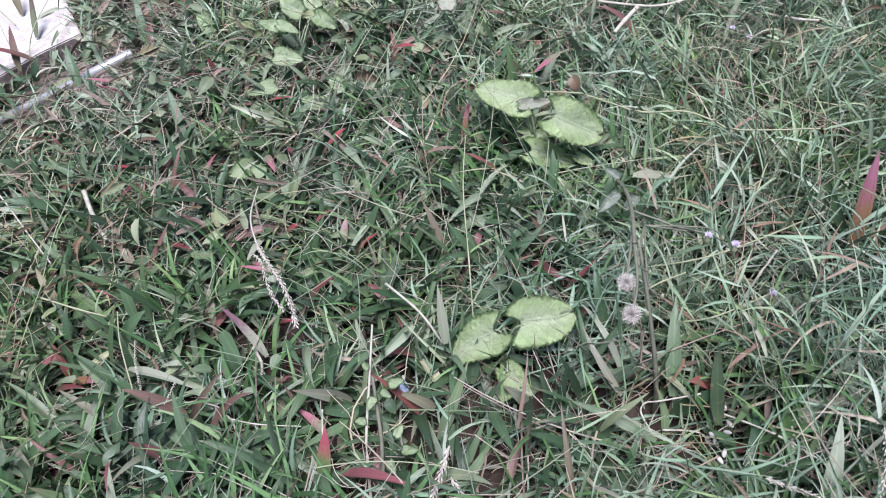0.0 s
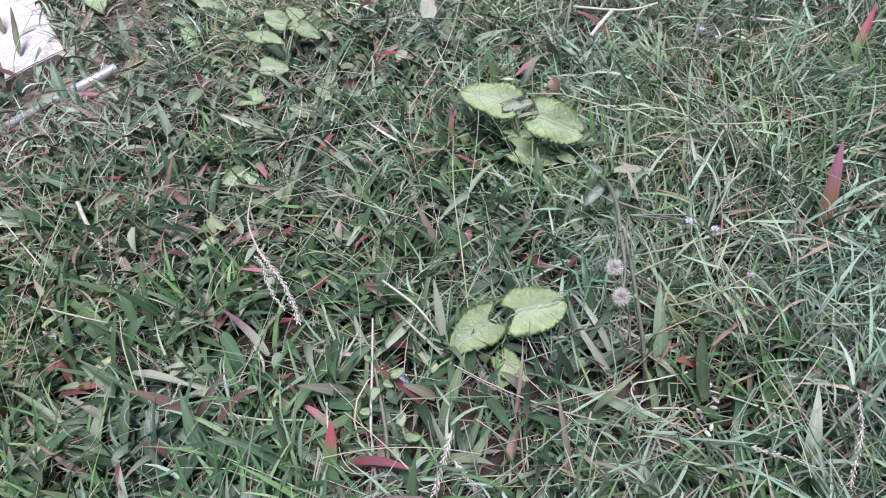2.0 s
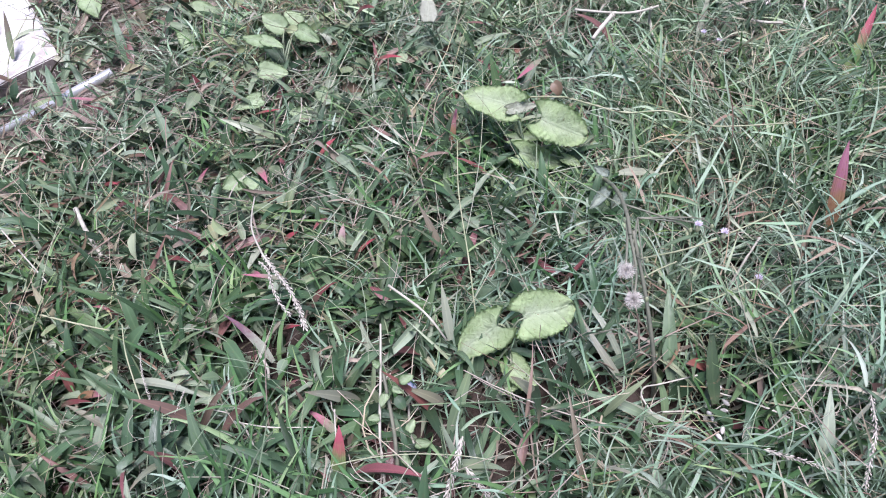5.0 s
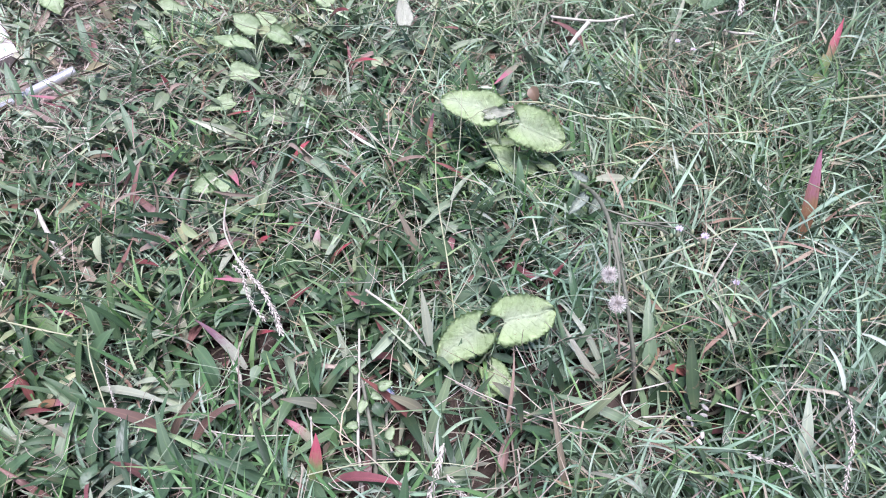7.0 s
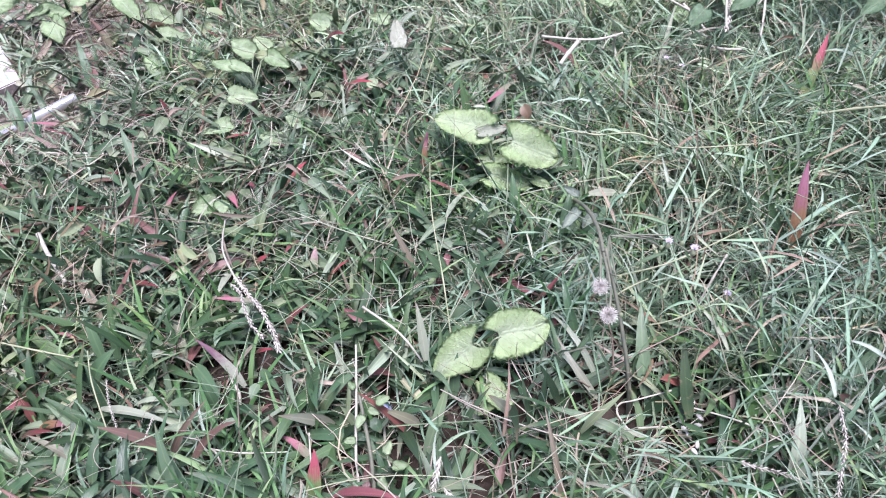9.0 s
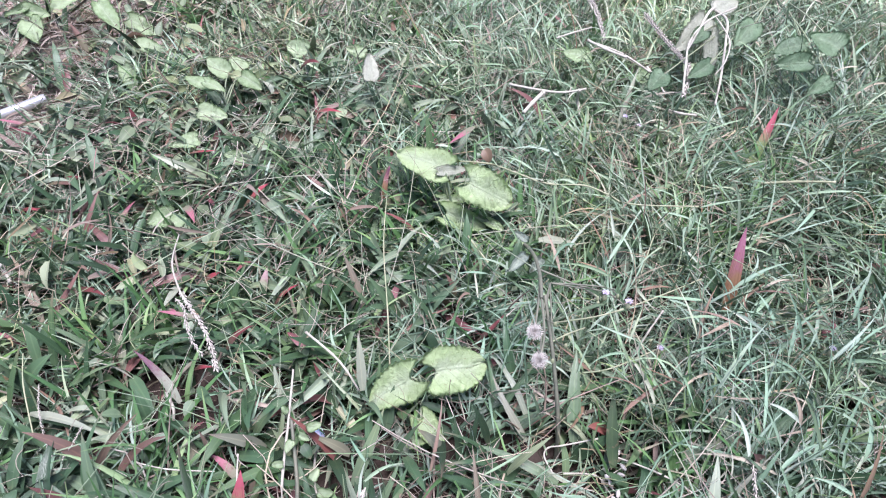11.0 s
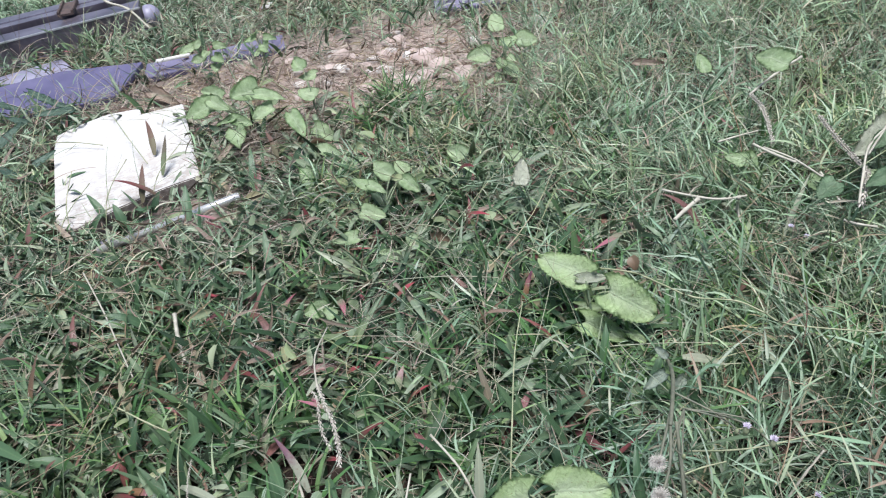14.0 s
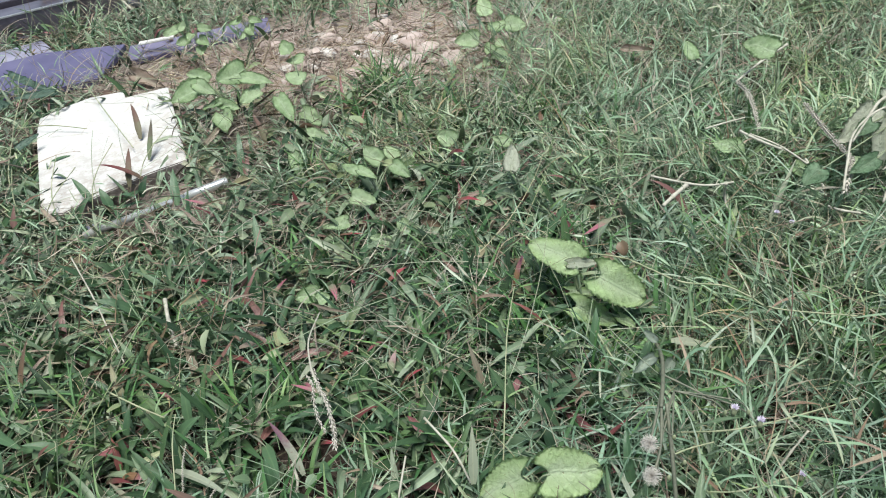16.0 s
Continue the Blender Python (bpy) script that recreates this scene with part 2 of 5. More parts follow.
LEAF = broadleaf_material("weed_leaf", (0.25, 0.36, 0.18), (0.43, 0.53, 0.33), vein=(0.50, 0.57, 0.40), relief=0.55, pale=0.3, rough=0.65)
BIGLEAF = broadleaf_material("mallow_leaf", (0.34, 0.455, 0.22), (0.42, 0.53, 0.29), vein=(0.24, 0.37, 0.15), rough=0.62, pale=0.6, relief=0.8)
TEALLEAF = broadleaf_material("teal_leaf", (0.10, 0.18, 0.10), (0.20, 0.30, 0.18), vein=(0.26, 0.35, 0.22), rough=0.5, pale=0.1)
DARKLEAF = broadleaf_material("dark_leaf", (0.07, 0.13, 0.10), (0.12, 0.19, 0.15), vein=(0.18, 0.25, 0.19), rough=0.42, pale=0.08)
DRYLEAF = broadleaf_material("faded_leaf", (0.40, 0.43, 0.34), (0.48, 0.49, 0.41), vein=(0.55, 0.54, 0.47), rough=0.7)
BROWNLEAF = broadleaf_material("dead_leaf", (0.30, 0.22, 0.185), (0.42, 0.33, 0.28), vein=(0.46, 0.37, 0.31), rough=0.8)
REDS = {
    "red": red_material("red_leaf", (0.26, 0.052, 0.065), (0.15, 0.095, 0.065), 0.4),
    "dark": red_material("dark_red_leaf", (0.12, 0.036, 0.038), (0.09, 0.065, 0.047), 0.35),
    "pink": red_material("pink_leaf", (0.29, 0.115, 0.145), (0.20, 0.20, 0.14), 0.45),
    "purple": red_material("purple_leaf", (0.13, 0.07, 0.095), (0.24, 0.26, 0.20), 0.5),
    "brown": red_material("brown_leaf", (0.12, 0.072, 0.058), (0.13, 0.12, 0.075), 0.45),
    "olive": red_material("olive_leaf", (0.085, 0.075, 0.055), (0.10, 0.13, 0.07), 0.5),
    "orange": red_material("orange_leaf", (0.19, 0.075, 0.11), (0.17, 0.10, 0.055), 0.55),
    "tip": red_material("red_tipped_leaf", (0.27, 0.062, 0.085), (0.15, 0.21, 0.085), 0.55),
    "pale": red_material("pale_leaf", (0.38, 0.27, 0.26), (0.30, 0.35, 0.22), 0.5),
}

# ---- shape helpers ----
rng = np.random.default_rng(7)


def ground_z(x, y):
    """Height of the soil: a slight cross slope that levels out, and small bumps."""
    x, y = np.asarray(x, float), np.asarray(y, float)
    fade = np.exp(-((x * x + (y - 1) ** 2) / 30.0))
    return 0.08 * x * fade + 0.004 * np.sin(x * 23 + 1.3 * y * 11) * np.cos(y * 19 - x * 7) * fade


def part(name, bm, material, parent=None, label="", smooth=True):
    """Links a bmesh as one mesh object, under a thing if one is given."""
    me = bpy.data.meshes.new(name)
    bm.to_mesh(me)
    bm.free()
    me.materials.append(material)
    if smooth:
        me.shade_smooth()
    ob = new(name, me)
    if parent is not None:
        ob.parent = parent
        ob.matrix_parent_inverse = parent.matrix_world.inverted()
    if label:
        ob["label"] = label
    return ob


def empty(name, at, label, category, group=""):
    ob = new(name)
    ob.empty_display_size = 0.02
    ob.location = at
    bpy.context.view_layer.update()
    return tagged(ob, label, category, group)


def quads(name, verts, faces, uv, material):
    """A mesh from numpy arrays of places, quads and uv."""
    me = bpy.data.meshes.new(name)
    me.vertices.add(len(verts))
    me.vertices.foreach_set("co", verts.astype(np.float32).ravel())
    me.loops.add(faces.size)
    me.loops.foreach_set("vertex_index", faces.astype(np.int32).ravel())
    me.polygons.add(len(faces))
    me.polygons.foreach_set("loop_start", np.arange(0, faces.size, 4, dtype=np.int32))
    me.uv_layers.new(name="UVMap").data.foreach_set("uv", uv[faces.ravel()].astype(np.float32).ravel())
    me.polygons.foreach_set("use_smooth", np.ones(len(faces), bool))
    me.update(calc_edges=True)
    me.materials.append(material)
    return new(name, me)


def strip_faces(count, rows, cols):
    """Quads of count grids of rows x cols places."""
    r, c = np.meshgrid(np.arange(rows - 1), np.arange(cols - 1), indexing="ij")
    one = np.stack([r * cols + c, r * cols + c + 1, (r + 1) * cols + c + 1, (r + 1) * cols + c], -1).reshape(-1, 4)
    return (one[None] + (np.arange(count) * rows * cols)[:, None, None]).reshape(-1, 4)


def curve_path(base, az, elev, bend, length, rows, sway=None):
    """Centre lines that start at base, climb at elev and bend over. Shape count x rows x 3, and their tangents."""
    s = np.linspace(0, 1, rows)
    ang = elev[:, None] - bend[:, None] * s[None] ** 1.2
    turn = az[:, None] + (0 if sway is None else sway[:, None] * s[None])
    tan = np.stack([np.cos(ang) * np.cos(turn), np.cos(ang) * np.sin(turn), np.sin(ang)], -1)
    step = (length / (rows - 1))[:, None, None]
    places = base[:, None] + np.concatenate([np.zeros((len(base), 1, 3)), np.cumsum((tan[:, :-1] + tan[:, 1:]) / 2 * step, 1)], 1)
    low = ground_z(places[..., 0], places[..., 1]) + 0.003
    places[..., 2] = np.maximum(places[..., 2], low)
    return places, tan


FEATURES = []  # (base, tip, half width, odds) of leaves that stand free of the grass


def free_of_leaves(places):
    """False for blades that would lie over or pierce one of the leaves that stand free."""
    ok = np.ones(len(places), bool)
    luck = rng.uniform(0, 1, len(places))
    flat = places[:, 1::2]
    for a, b, half, clear in FEATURES:
        ab = b - a
        for shift, odds in ((0.0, clear), (half + 0.006, clear * 0.35)):
            p0 = a - np.array([0, shift, 0])
            t = np.clip(((flat - p0) @ ab) / (ab @ ab + 1e-9), 0, 1)
            gap = flat - p0 - t[..., None] * ab
            over = (np.hypot(gap[..., 0], gap[..., 1]) < half + 0.002) & (gap[..., 2] > -0.006 - shift * 0.8)
            ok &= ~(over.any(1) & (luck < odds))
    return ok


def blade_arrays(base, az, elev, bend, length, width, rows=6, cols=3, fold=0.25, sway=None, lean=None, under=False, taper=2.6):
    places, tan = curve_path(base, az, elev, bend, length, rows, sway)
    lean = np.zeros(len(base)) if lean is None else lean
    if len(base) > 1 and not under:
        ok = free_of_leaves(places)
        places, tan, lean, width = places[ok], tan[ok], lean[ok], width[ok]
    count = len(places)
    side = np.cross(tan, np.array([0.0, 0.0, 1.0]))
    side /= np.linalg.norm(side, axis=-1, keepdims=True) + 1e-9
    up = np.cross(side, tan)
    c, q = np.cos(lean)[:, None, None], np.sin(lean)[:, None, None]
    side, up = c * side + q * up, c * up - q * side
    s = np.linspace(0, 1, rows)
    shape = np.minimum(1.0, 0.45 + 2.2 * s) * np.clip(1 - s ** taper, 0.03, 1)
    half = width[:, None] * 0.5 * shape[None]
    v = np.linspace(-1, 1, cols)
    out = places[:, :, None] + side[:, :, None] * (half[:, :, None] * v)[..., None] + up[:, :, None] * (half[:, :, None] * np.abs(v) * fold)[..., None]
    uv = np.stack(np.broadcast_arrays((v * 0.5 + 0.5)[None, None], s[None, :, None]), -1)
    uv = np.broadcast_to(uv, (count, rows, cols, 2))
    return out.reshape(-1, 3), strip_faces(count, rows, cols), uv.reshape(-1, 2)


def tube_arrays(places, radius, sides=4):
    """Thin round stems along centre lines (count x rows x 3)."""
    ok = free_of_leaves(places)
    places, radius = places[ok], np.broadcast_to(np.asarray(radius), places.shape[:2])[ok]
    count, rows = places.shape[:2]
    tan = np.gradient(places, axis=1)
    tan /= np.linalg.norm(tan, axis=-1, keepdims=True) + 1e-9
    a = np.cross(tan, np.array([0.31, 0.2, 0.93]))
    a /= np.linalg.norm(a, axis=-1, keepdims=True) + 1e-9
    b = np.cross(tan, a)
    ang = np.linspace(0, 2 * np.pi, sides + 1)
    ring = a[:, :, None] * np.cos(ang)[:, None] + b[:, :, None] * np.sin(ang)[:, None]
    out = places[:, :, None] + ring * radius[..., None, None]
    uv = np.stack(np.broadcast_arrays(np.linspace(0, 1, sides + 1)[None, None], np.linspace(0, 1, rows)[None, :, None]), -1)
    return out.reshape(-1, 3), strip_faces(count, rows, sides + 1), np.broadcast_to(uv, (count, rows, sides + 1, 2)).reshape(-1, 2)


def stuff(name, arrays, material, label, category):
    verts, faces, uvs, start = [], [], [], 0
    for v, f, u in arrays:
        verts.append(v), faces.append(f + start), uvs.append(u)
        start += len(v)
    return tagged(quads(name, np.concatenate(verts), np.concatenate(faces), np.concatenate(uvs), material), label, category, kind="stuff")


# ---- ground: one sheet to the horizon ----
def build_ground():
    near = np.arange(-2.4, 2.41, 0.03)
    far = np.array([2.7, 3.2, 4.0, 5.5, 8, 12, 20, 40, 90, 200, 450])
    xs = np.concatenate([-far[::-1], near, far])
    ys = xs + 1.2
    gx, gy = np.meshgrid(xs, ys, indexing="xy")
    clods = np.array([noise.noise(Vector((x * 14, y * 14, 0.0))) for x, y in zip(gx.ravel(), gy.ravel())])
    z = ground_z(gx, gy).ravel() - 0.002 + 0.006 * clods * (np.abs(gx.ravel()) < 3)
    verts = np.stack([gx.ravel(), gy.ravel(), z], -1)
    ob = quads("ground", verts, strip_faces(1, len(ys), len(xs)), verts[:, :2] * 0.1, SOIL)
    return tagged(ob, "bare brown soil under the weedy grass", "ground", kind="structure")


build_ground()

# Board that lies on the ground: outline of its upper face, and the plan of bare places.
BOARD = [(-0.713, 1.228), (-0.742, 1.286), (-0.720, 1.321), (-0.681, 1.356), (-0.619, 1.368), (-0.601, 1.338), (-0.588, 1.343), (-0.530, 1.365), (-0.444, 1.205), (-0.381, 1.085), (-0.428, 1.056), (-0.481, 1.009), (-0.516, 0.967), (-0.537, 0.970), (-0.568, 0.997)]


def inside(px, py, poly):
    hit = np.zeros(len(px), bool)
    for (x0, y0), (x1, y1) in zip(poly, poly[1:] + poly[:1]):
        cross = ((y0 > py) != (y1 > py)) & (px < (x1 - x0) * (py - y0) / (y1 - y0 + 1e-12) + x0)
        hit ^= cross
    return hit


BARE = [BOARD, [(-1.166, 1.535), (-0.937, 1.626), (-0.735, 1.618), (-0.741, 1.497), (-1.098, 1.444)], [(-0.722, 1.612), (-0.436, 1.690), (-0.422, 1.655), (-0.720, 1.575)], [(-1.200, 1.700), (-1.040, 1.780), (-0.950, 1.690), (-1.110, 1.640)], [(-1.80, 1.50), (-0.86, 1.915), (-0.96, 2.14), (-1.90, 1.72)]]


def bump2(x, y, cx, cy, rx, ry):
    return np.exp(-(((x - cx) / rx) ** 2 + ((y - cy) / ry) ** 2))


def bareness(x, y):
    """0 in full grass, 1 on the bare rubbly patches."""
    b = 1.2 * bump2(x, y, -0.18, 1.45, 0.31, 0.22) + 0.6 * bump2(x, y, -0.30, 1.16, 0.10, 0.16) + 0.7 * bump2(x, y, -0.62, 1.95, 0.5, 0.12)
    b += 0.85 * bump2(x, y, -0.37, 0.99, 0.09, 0.085) + 0.4 * bump2(x, y, -0.25, 0.90, 0.10, 0.06)
    b += 0.55 * bump2(x, y, -0.95, 1.68, 0.32, 0.13) + 0.8 * bump2(x, y, -0.62, 1.47, 0.2, 0.1)
    return np.clip(b, 0, 1)


def scatter(count, x0, x1, y0, y1, keep):
    """Random places in a rectangle, kept with the odds that keep(x, y) gives."""
    x, y = rng.uniform(x0, x1, count), rng.uniform(y0, y1, count)
    ok = rng.uniform(0, 1, count) < keep(x, y)
    for poly in BARE:
        ok &= ~inside(x, y, poly)
    return x[ok], y[ok]


def rightness(x, y):
    """0 where the broad dark grass grows, 1 where the fine long grass does."""
    return 1 / (1 + np.exp(-(x - 0.10 + 0.12 * np.sin(y * 6)) / 0.06))


def clump(x, y, scale, seed):
    return np.array([noise.noise(Vector((a * scale, b * scale, seed))) for a, b in zip(x, y)]) * 0.5 + 0.5


HOLLOWS = [(0.22, 0.49, 0.03), (0.11, 0.61, 0.035), (-0.03, 0.57, 0.04), (0.22, 0.80, 0.05), (0.30, 0.88, 0.05), (-0.14, 0.50, 0.04)]


def vigour(x, y):
    """How tall and thick the sward stands: hummocks about a hand wide, with sunken places between."""
    v = 0.45 + 1.5 * np.clip(clump(x, y, 11.0, 2.7) - 0.22, 0, 0.6)
    for cx, cy, r in HOLLOWS:
        v = v - 0.5 * bump2(x, y, cx, cy, r, r)
    return np.clip(v, 0.25, 1.35)


def fine_grass(x, y, tall, leaves=6, cols=3):
    """Shoots of creeping grass: a thin stem with narrow leaves on both sides."""
    n = len(x)
    base = np.stack([x, y, ground_z(x, y)], -1)
    az = clump(x, y, 9.0, 3.3) * 14.0 + rng.normal(0, 0.9, n)
    length = rng.uniform(0.5, 1.2, n) * tall * vigour(x, y)
    elev, bend = rng.uniform(0.6, 1.5, n), rng.uniform(0.0, 1.2, n)
    rows = 7
    places, tan = curve_path(base, az, elev, bend, length, rows, rng.normal(0, 0.6, n))
    made = [tube_arrays(places, (rng.uniform(0.0003, 0.0007, n)[:, None] * np.linspace(1, 0.6, rows)), 3)]
    for k in range(leaves):
        s = (k + 0.6 + rng.uniform(-0.25, 0.25, n)) / leaves * (rows - 1)
        low = np.clip(s.astype(int), 0, rows - 2)
        f = (s - low)[:, None]
        at = places[np.arange(n), low] * (1 - f) + places[np.arange(n), low + 1] * f
        out_az = az + (1 if k % 2 else -1) * rng.uniform(0.25, 0.95, n) + rng.normal(0, 0.25, n)
        size = rng.uniform(0.45, 1.25, n)
        made.append(blade_arrays(at, out_az, rng.uniform(0.1, 1.25, n), rng.uniform(0.0, 1.2, n), (0.036 + 0.012 * rightness(x, y)) * size, 0.0016 + 0.0020 * rng.uniform(0, 1, n), 6, cols, 0.45, rng.normal(0, 0.5, n), rng.normal(0, 0.7, n), taper=1.5))
    return made


def broad_grass(x, y, size):
    """Tufts of short broad leaves that spread low."""
    made = []
    for k in range(4):
        n = len(x)
        jx, jy = x + rng.normal(0, 0.010, n), y + rng.normal(0, 0.010, n)
        base = np.stack([jx, jy, ground_z(jx, jy) + rng.uniform(0.0, 0.030, n)], -1)
        length = rng.uniform(0.025, 0.062, n) * size
        made.append(blade_arrays(base, rng.uniform(0, 2 * np.pi, n), rng.uniform(0.15, 1.3, n), rng.uniform(0.1, 1.2, n), length, (0.0040 + 0.0060 * rng.uniform(0, 1, n) ** 1.4) * size, 7, 3, 0.35, rng.normal(0, 0.3, n), rng.normal(0, 0.5, n)))
    return made


def straw(x, y, longest=0.12, thin=(0.0004, 0.0010), lift=0.05):
    n = len(x)
    base = np.stack([x, y, ground_z(x, y) + rng.uniform(0.0, lift, n)], -1)
    places, _ = curve_path(base, rng.uniform(0, 2 * np.pi, n), rng.normal(0.15, 0.4, n), rng.normal(0.3, 0.6, n), rng.uniform(0.25, 1.0, n) * longest, 6, rng.normal(0, 0.9, n))
    return [tube_arrays(places, rng.uniform(*thin, n)[:, None] * 0.8 * np.linspace(1.15, 0.6, 6), 3)]


def dead_blades(x, y, lift=0.035):
    n = len(x)
    base = np.stack([x, y, ground_z(x, y) + rng.uniform(0.0, lift, n)], -1)
    return [blade_arrays(base, rng.uniform(0, 2 * np.pi, n), rng.normal(0.1, 0.4, n), rng.normal(0.4, 0.6, n), rng.uniform(0.018, 0.055, n), 0.0012 + 0.0035 * rng.uniform(0, 1, n) ** 1.7, 6, 3, 0.6, rng.normal(0, 0.9, n), rng.normal(0, 0.9, n))]


def plant_grass():
    def full(x, y):
        thin = np.clip((clump(x, y, 11.0, 5.5) - 0.30) / 0.22, 0.7, 1.0)
        return (1 - 0.97 * bareness(x, y)) * thin * np.clip(vigour(x, y) * 1.5, 0.3, 1)

    near = (-0.75, 0.85, 0.28, 1.12)
    # fine grass
    x, y = scatter(14500, *near, lambda x, y: full(x, y) * np.clip(0.34 + 0.66 * rightness(x, y) + 0.38 * (y > 0.68), 0, 1) * np.where(y < 0.55, 0.66, 1))
    # Split by distance: the far blades take the lightened colour.
    dry = y + rng.normal(0, 0.08, len(x)) > 0.80
    made = fine_grass(x[~dry], y[~dry], 0.052 + 0.046 * rightness(x[~dry], y[~dry]))
    pale = fine_grass(x[dry], y[dry], 0.052 + 0.046 * rightness(x[dry], y[dry]))
    x, y = scatter(12000, -1.7, 1.3, 1.12, 2.3, lambda x, y: full(x, y) * np.clip(0.35 + 0.65 * rightness(x, y) + (y > 1.7), 0, 1))
    far = fine_grass(x, y, 0.075 + 0.03 * rightness(x, y), 5, 2)
    stuff("fine_grass", made, FINE, "long fine grey-green creeping grass, tangled", "grass")
    stuff("lit_fine_grass", pale + far, LITFINE, "fine grass farther off, lightened in colour for brighter light", "grass")
    # broad grass
    x, y = scatter(4700, *near, lambda x, y: full(x, y) * np.clip(0.10 + 0.90 * (1 - rightness(x, y)) + 0.3 * (y < 0.55), 0, 1))
    made = broad_grass(x, y, 1.15)
    x, y = scatter(3500, -1.7, 1.3, 1.12, 2.3, lambda x, y: full(x, y) * 0.8 * (1 - rightness(x, y)))
    made += broad_grass(x, y, 1.1)
    stuff("broad_grass", made, BROAD, "low broad-leaved dark green grass", "grass")
    # greyer broad leaves on short shoots
    x, y = scatter(2600, -0.75, 0.45, 0.30, 1.35, lambda x, y: full(x, y) * (0.12 + 0.88 * (1 - rightness(x, y))) * np.clip(0.35 + 1.8 * (y - 0.58), 0.12, 1))
    n = len(x)
    base = np.stack([x, y, ground_z(x, y)], -1)
    az = clump(x, y, 7.0, 9.4) * 14.0 + rng.normal(0, 1.2, n)
    places, _ = curve_path(base, az, rng.uniform(0.5, 1.4, n), rng.uniform(0.1, 1.0, n), rng.uniform(0.025, 0.06, n), 5)
    made = [tube_arrays(places, np.full((n, 5), 0.0009), 5)]
    large = 1 + 0.25 * (y > 0.6) * (1 - rightness(x, y))
    for k in range(4):
        at = places[:, k + 1]
        made.append(blade_arrays(at, az + (k % 2) * np.pi * 0.7 + rng.normal(0, 0.7, n), rng.uniform(-0.15, 0.8, n), rng.uniform(0.3, 1.4, n), rng.uniform(0.024, 0.055, n) * large, rng.uniform(0.005, 0.0092, n) * large, 9, 5, 0.45, rng.normal(0, 0.4, n), rng.normal(0, 0.6, n), taper=2.0))
    stuff("grey_grass", made, GREYBROAD, "grey-green broad grass leaves, some reddened", "grass")
    # tufts of long arching blades
    x, y = scatter(2300, -0.7, 0.95, 0.30, 1.9, lambda x, y: full(x, y) * (0.05 + 0.95 * rightness(x, y)))
    made = []
    vig = vigour(x, y)
    heading, spread = clump(x, y, 7.0, 8.1) * 16.0, rng.uniform(0.35, 1.1, len(x))
    for k in range(10):
        n = len(x)
        jx, jy = x + rng.normal(0, 0.006, n), y + rng.normal(0, 0.006, n)
        base = np.stack([jx, jy, ground_z(jx, jy) + rng.uniform(0, 0.015, n)], -1)
        made.append(blade_arrays(base, heading + rng.normal(0, 1, n) * spread, rng.uniform(0.65, 1.45, n), rng.uniform(0.2, 1.5, n), rng.uniform(0.035, 0.095, n) * vig, rng.uniform(0.0018, 0.0036, n), 8, 3, 0.4, rng.normal(0, 0.3, n), rng.normal(0, 0.5, n), taper=1.8))
    stuff("tufted_grass", made, FINE, "tufts of long arching grey-green blades", "grass")
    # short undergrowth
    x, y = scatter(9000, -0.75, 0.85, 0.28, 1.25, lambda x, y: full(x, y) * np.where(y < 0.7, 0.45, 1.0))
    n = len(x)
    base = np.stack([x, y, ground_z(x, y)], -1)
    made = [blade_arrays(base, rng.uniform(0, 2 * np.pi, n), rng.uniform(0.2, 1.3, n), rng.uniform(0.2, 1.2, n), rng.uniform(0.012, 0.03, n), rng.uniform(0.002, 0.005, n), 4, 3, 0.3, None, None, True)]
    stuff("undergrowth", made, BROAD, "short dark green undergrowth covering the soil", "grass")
    # small oval leaves low in the broad grass
    x, y = scatter(2600, -0.75, 0.7, 0.28, 1.3, lambda x, y: full(x, y) * (1 - 0.7 * rightness(x, y)))
    n = len(x)
    base = np.stack([x, y, ground_z(x, y) + rng.uniform(0.005, 0.045, n)], -1)
    made = [blade_arrays(base, rng.uniform(0, 2 * np.pi, n), rng.uniform(-0.3, 0.8, n), rng.uniform(0.0, 1.0, n), rng.uniform(0.010, 0.022, n), rng.uniform(0.006, 0.011, n), 7, 3, 0.25, None, rng.normal(0, 0.4, n))]
    stuff("small_leaves", made, BROAD, "small oval dark green leaves among the grass", "weed")
    # pale ragged leaves round the weeds
    x, y = rng.normal(-0.08, 0.13, 170), rng.normal(0.97, 0.14, 170)
    x, y = np.concatenate([x, rng.normal(-0.22, 0.10, 50), rng.normal(0.14, 0.05, 40)]), np.concatenate([y, rng.normal(1.18, 0.07, 50), rng.normal(0.74, 0.06, 40)])
    ok = ~inside(x, y, BOARD)
    x, y = x[ok], y[ok]
    n = len(x)
    base = np.stack([x, y, ground_z(x, y) + rng.uniform(0.015, 0.065, n)], -1)
    made = [blade_arrays(base, rng.uniform(0, 2 * np.pi, n), rng.uniform(-0.5, 0.9, n), rng.uniform(0.0, 1.4, n), rng.uniform(0.012, 0.030, n), rng.uniform(0.006, 0.014, n), 8, 5, 0.35, rng.normal(0, 0.4, n), rng.normal(0, 0.6, n))]
    stuff("ragged_leaves", made, PALEOVAL, "pale ragged small leaves among the weeds", "weed")
    # bright upright tufts
    x, y = scatter(1250, -0.60, 0.65, 0.32, 1.25, lambda x, y: full(x, y) * np.clip((clump(x, y, 8.0, 2.2) - 0.35) * 3, 0.1, 1) * np.where((y > 0.8) & (x < 0.1), 0.45, 1) * ~((x < -0.22) & (y > 0.8)))
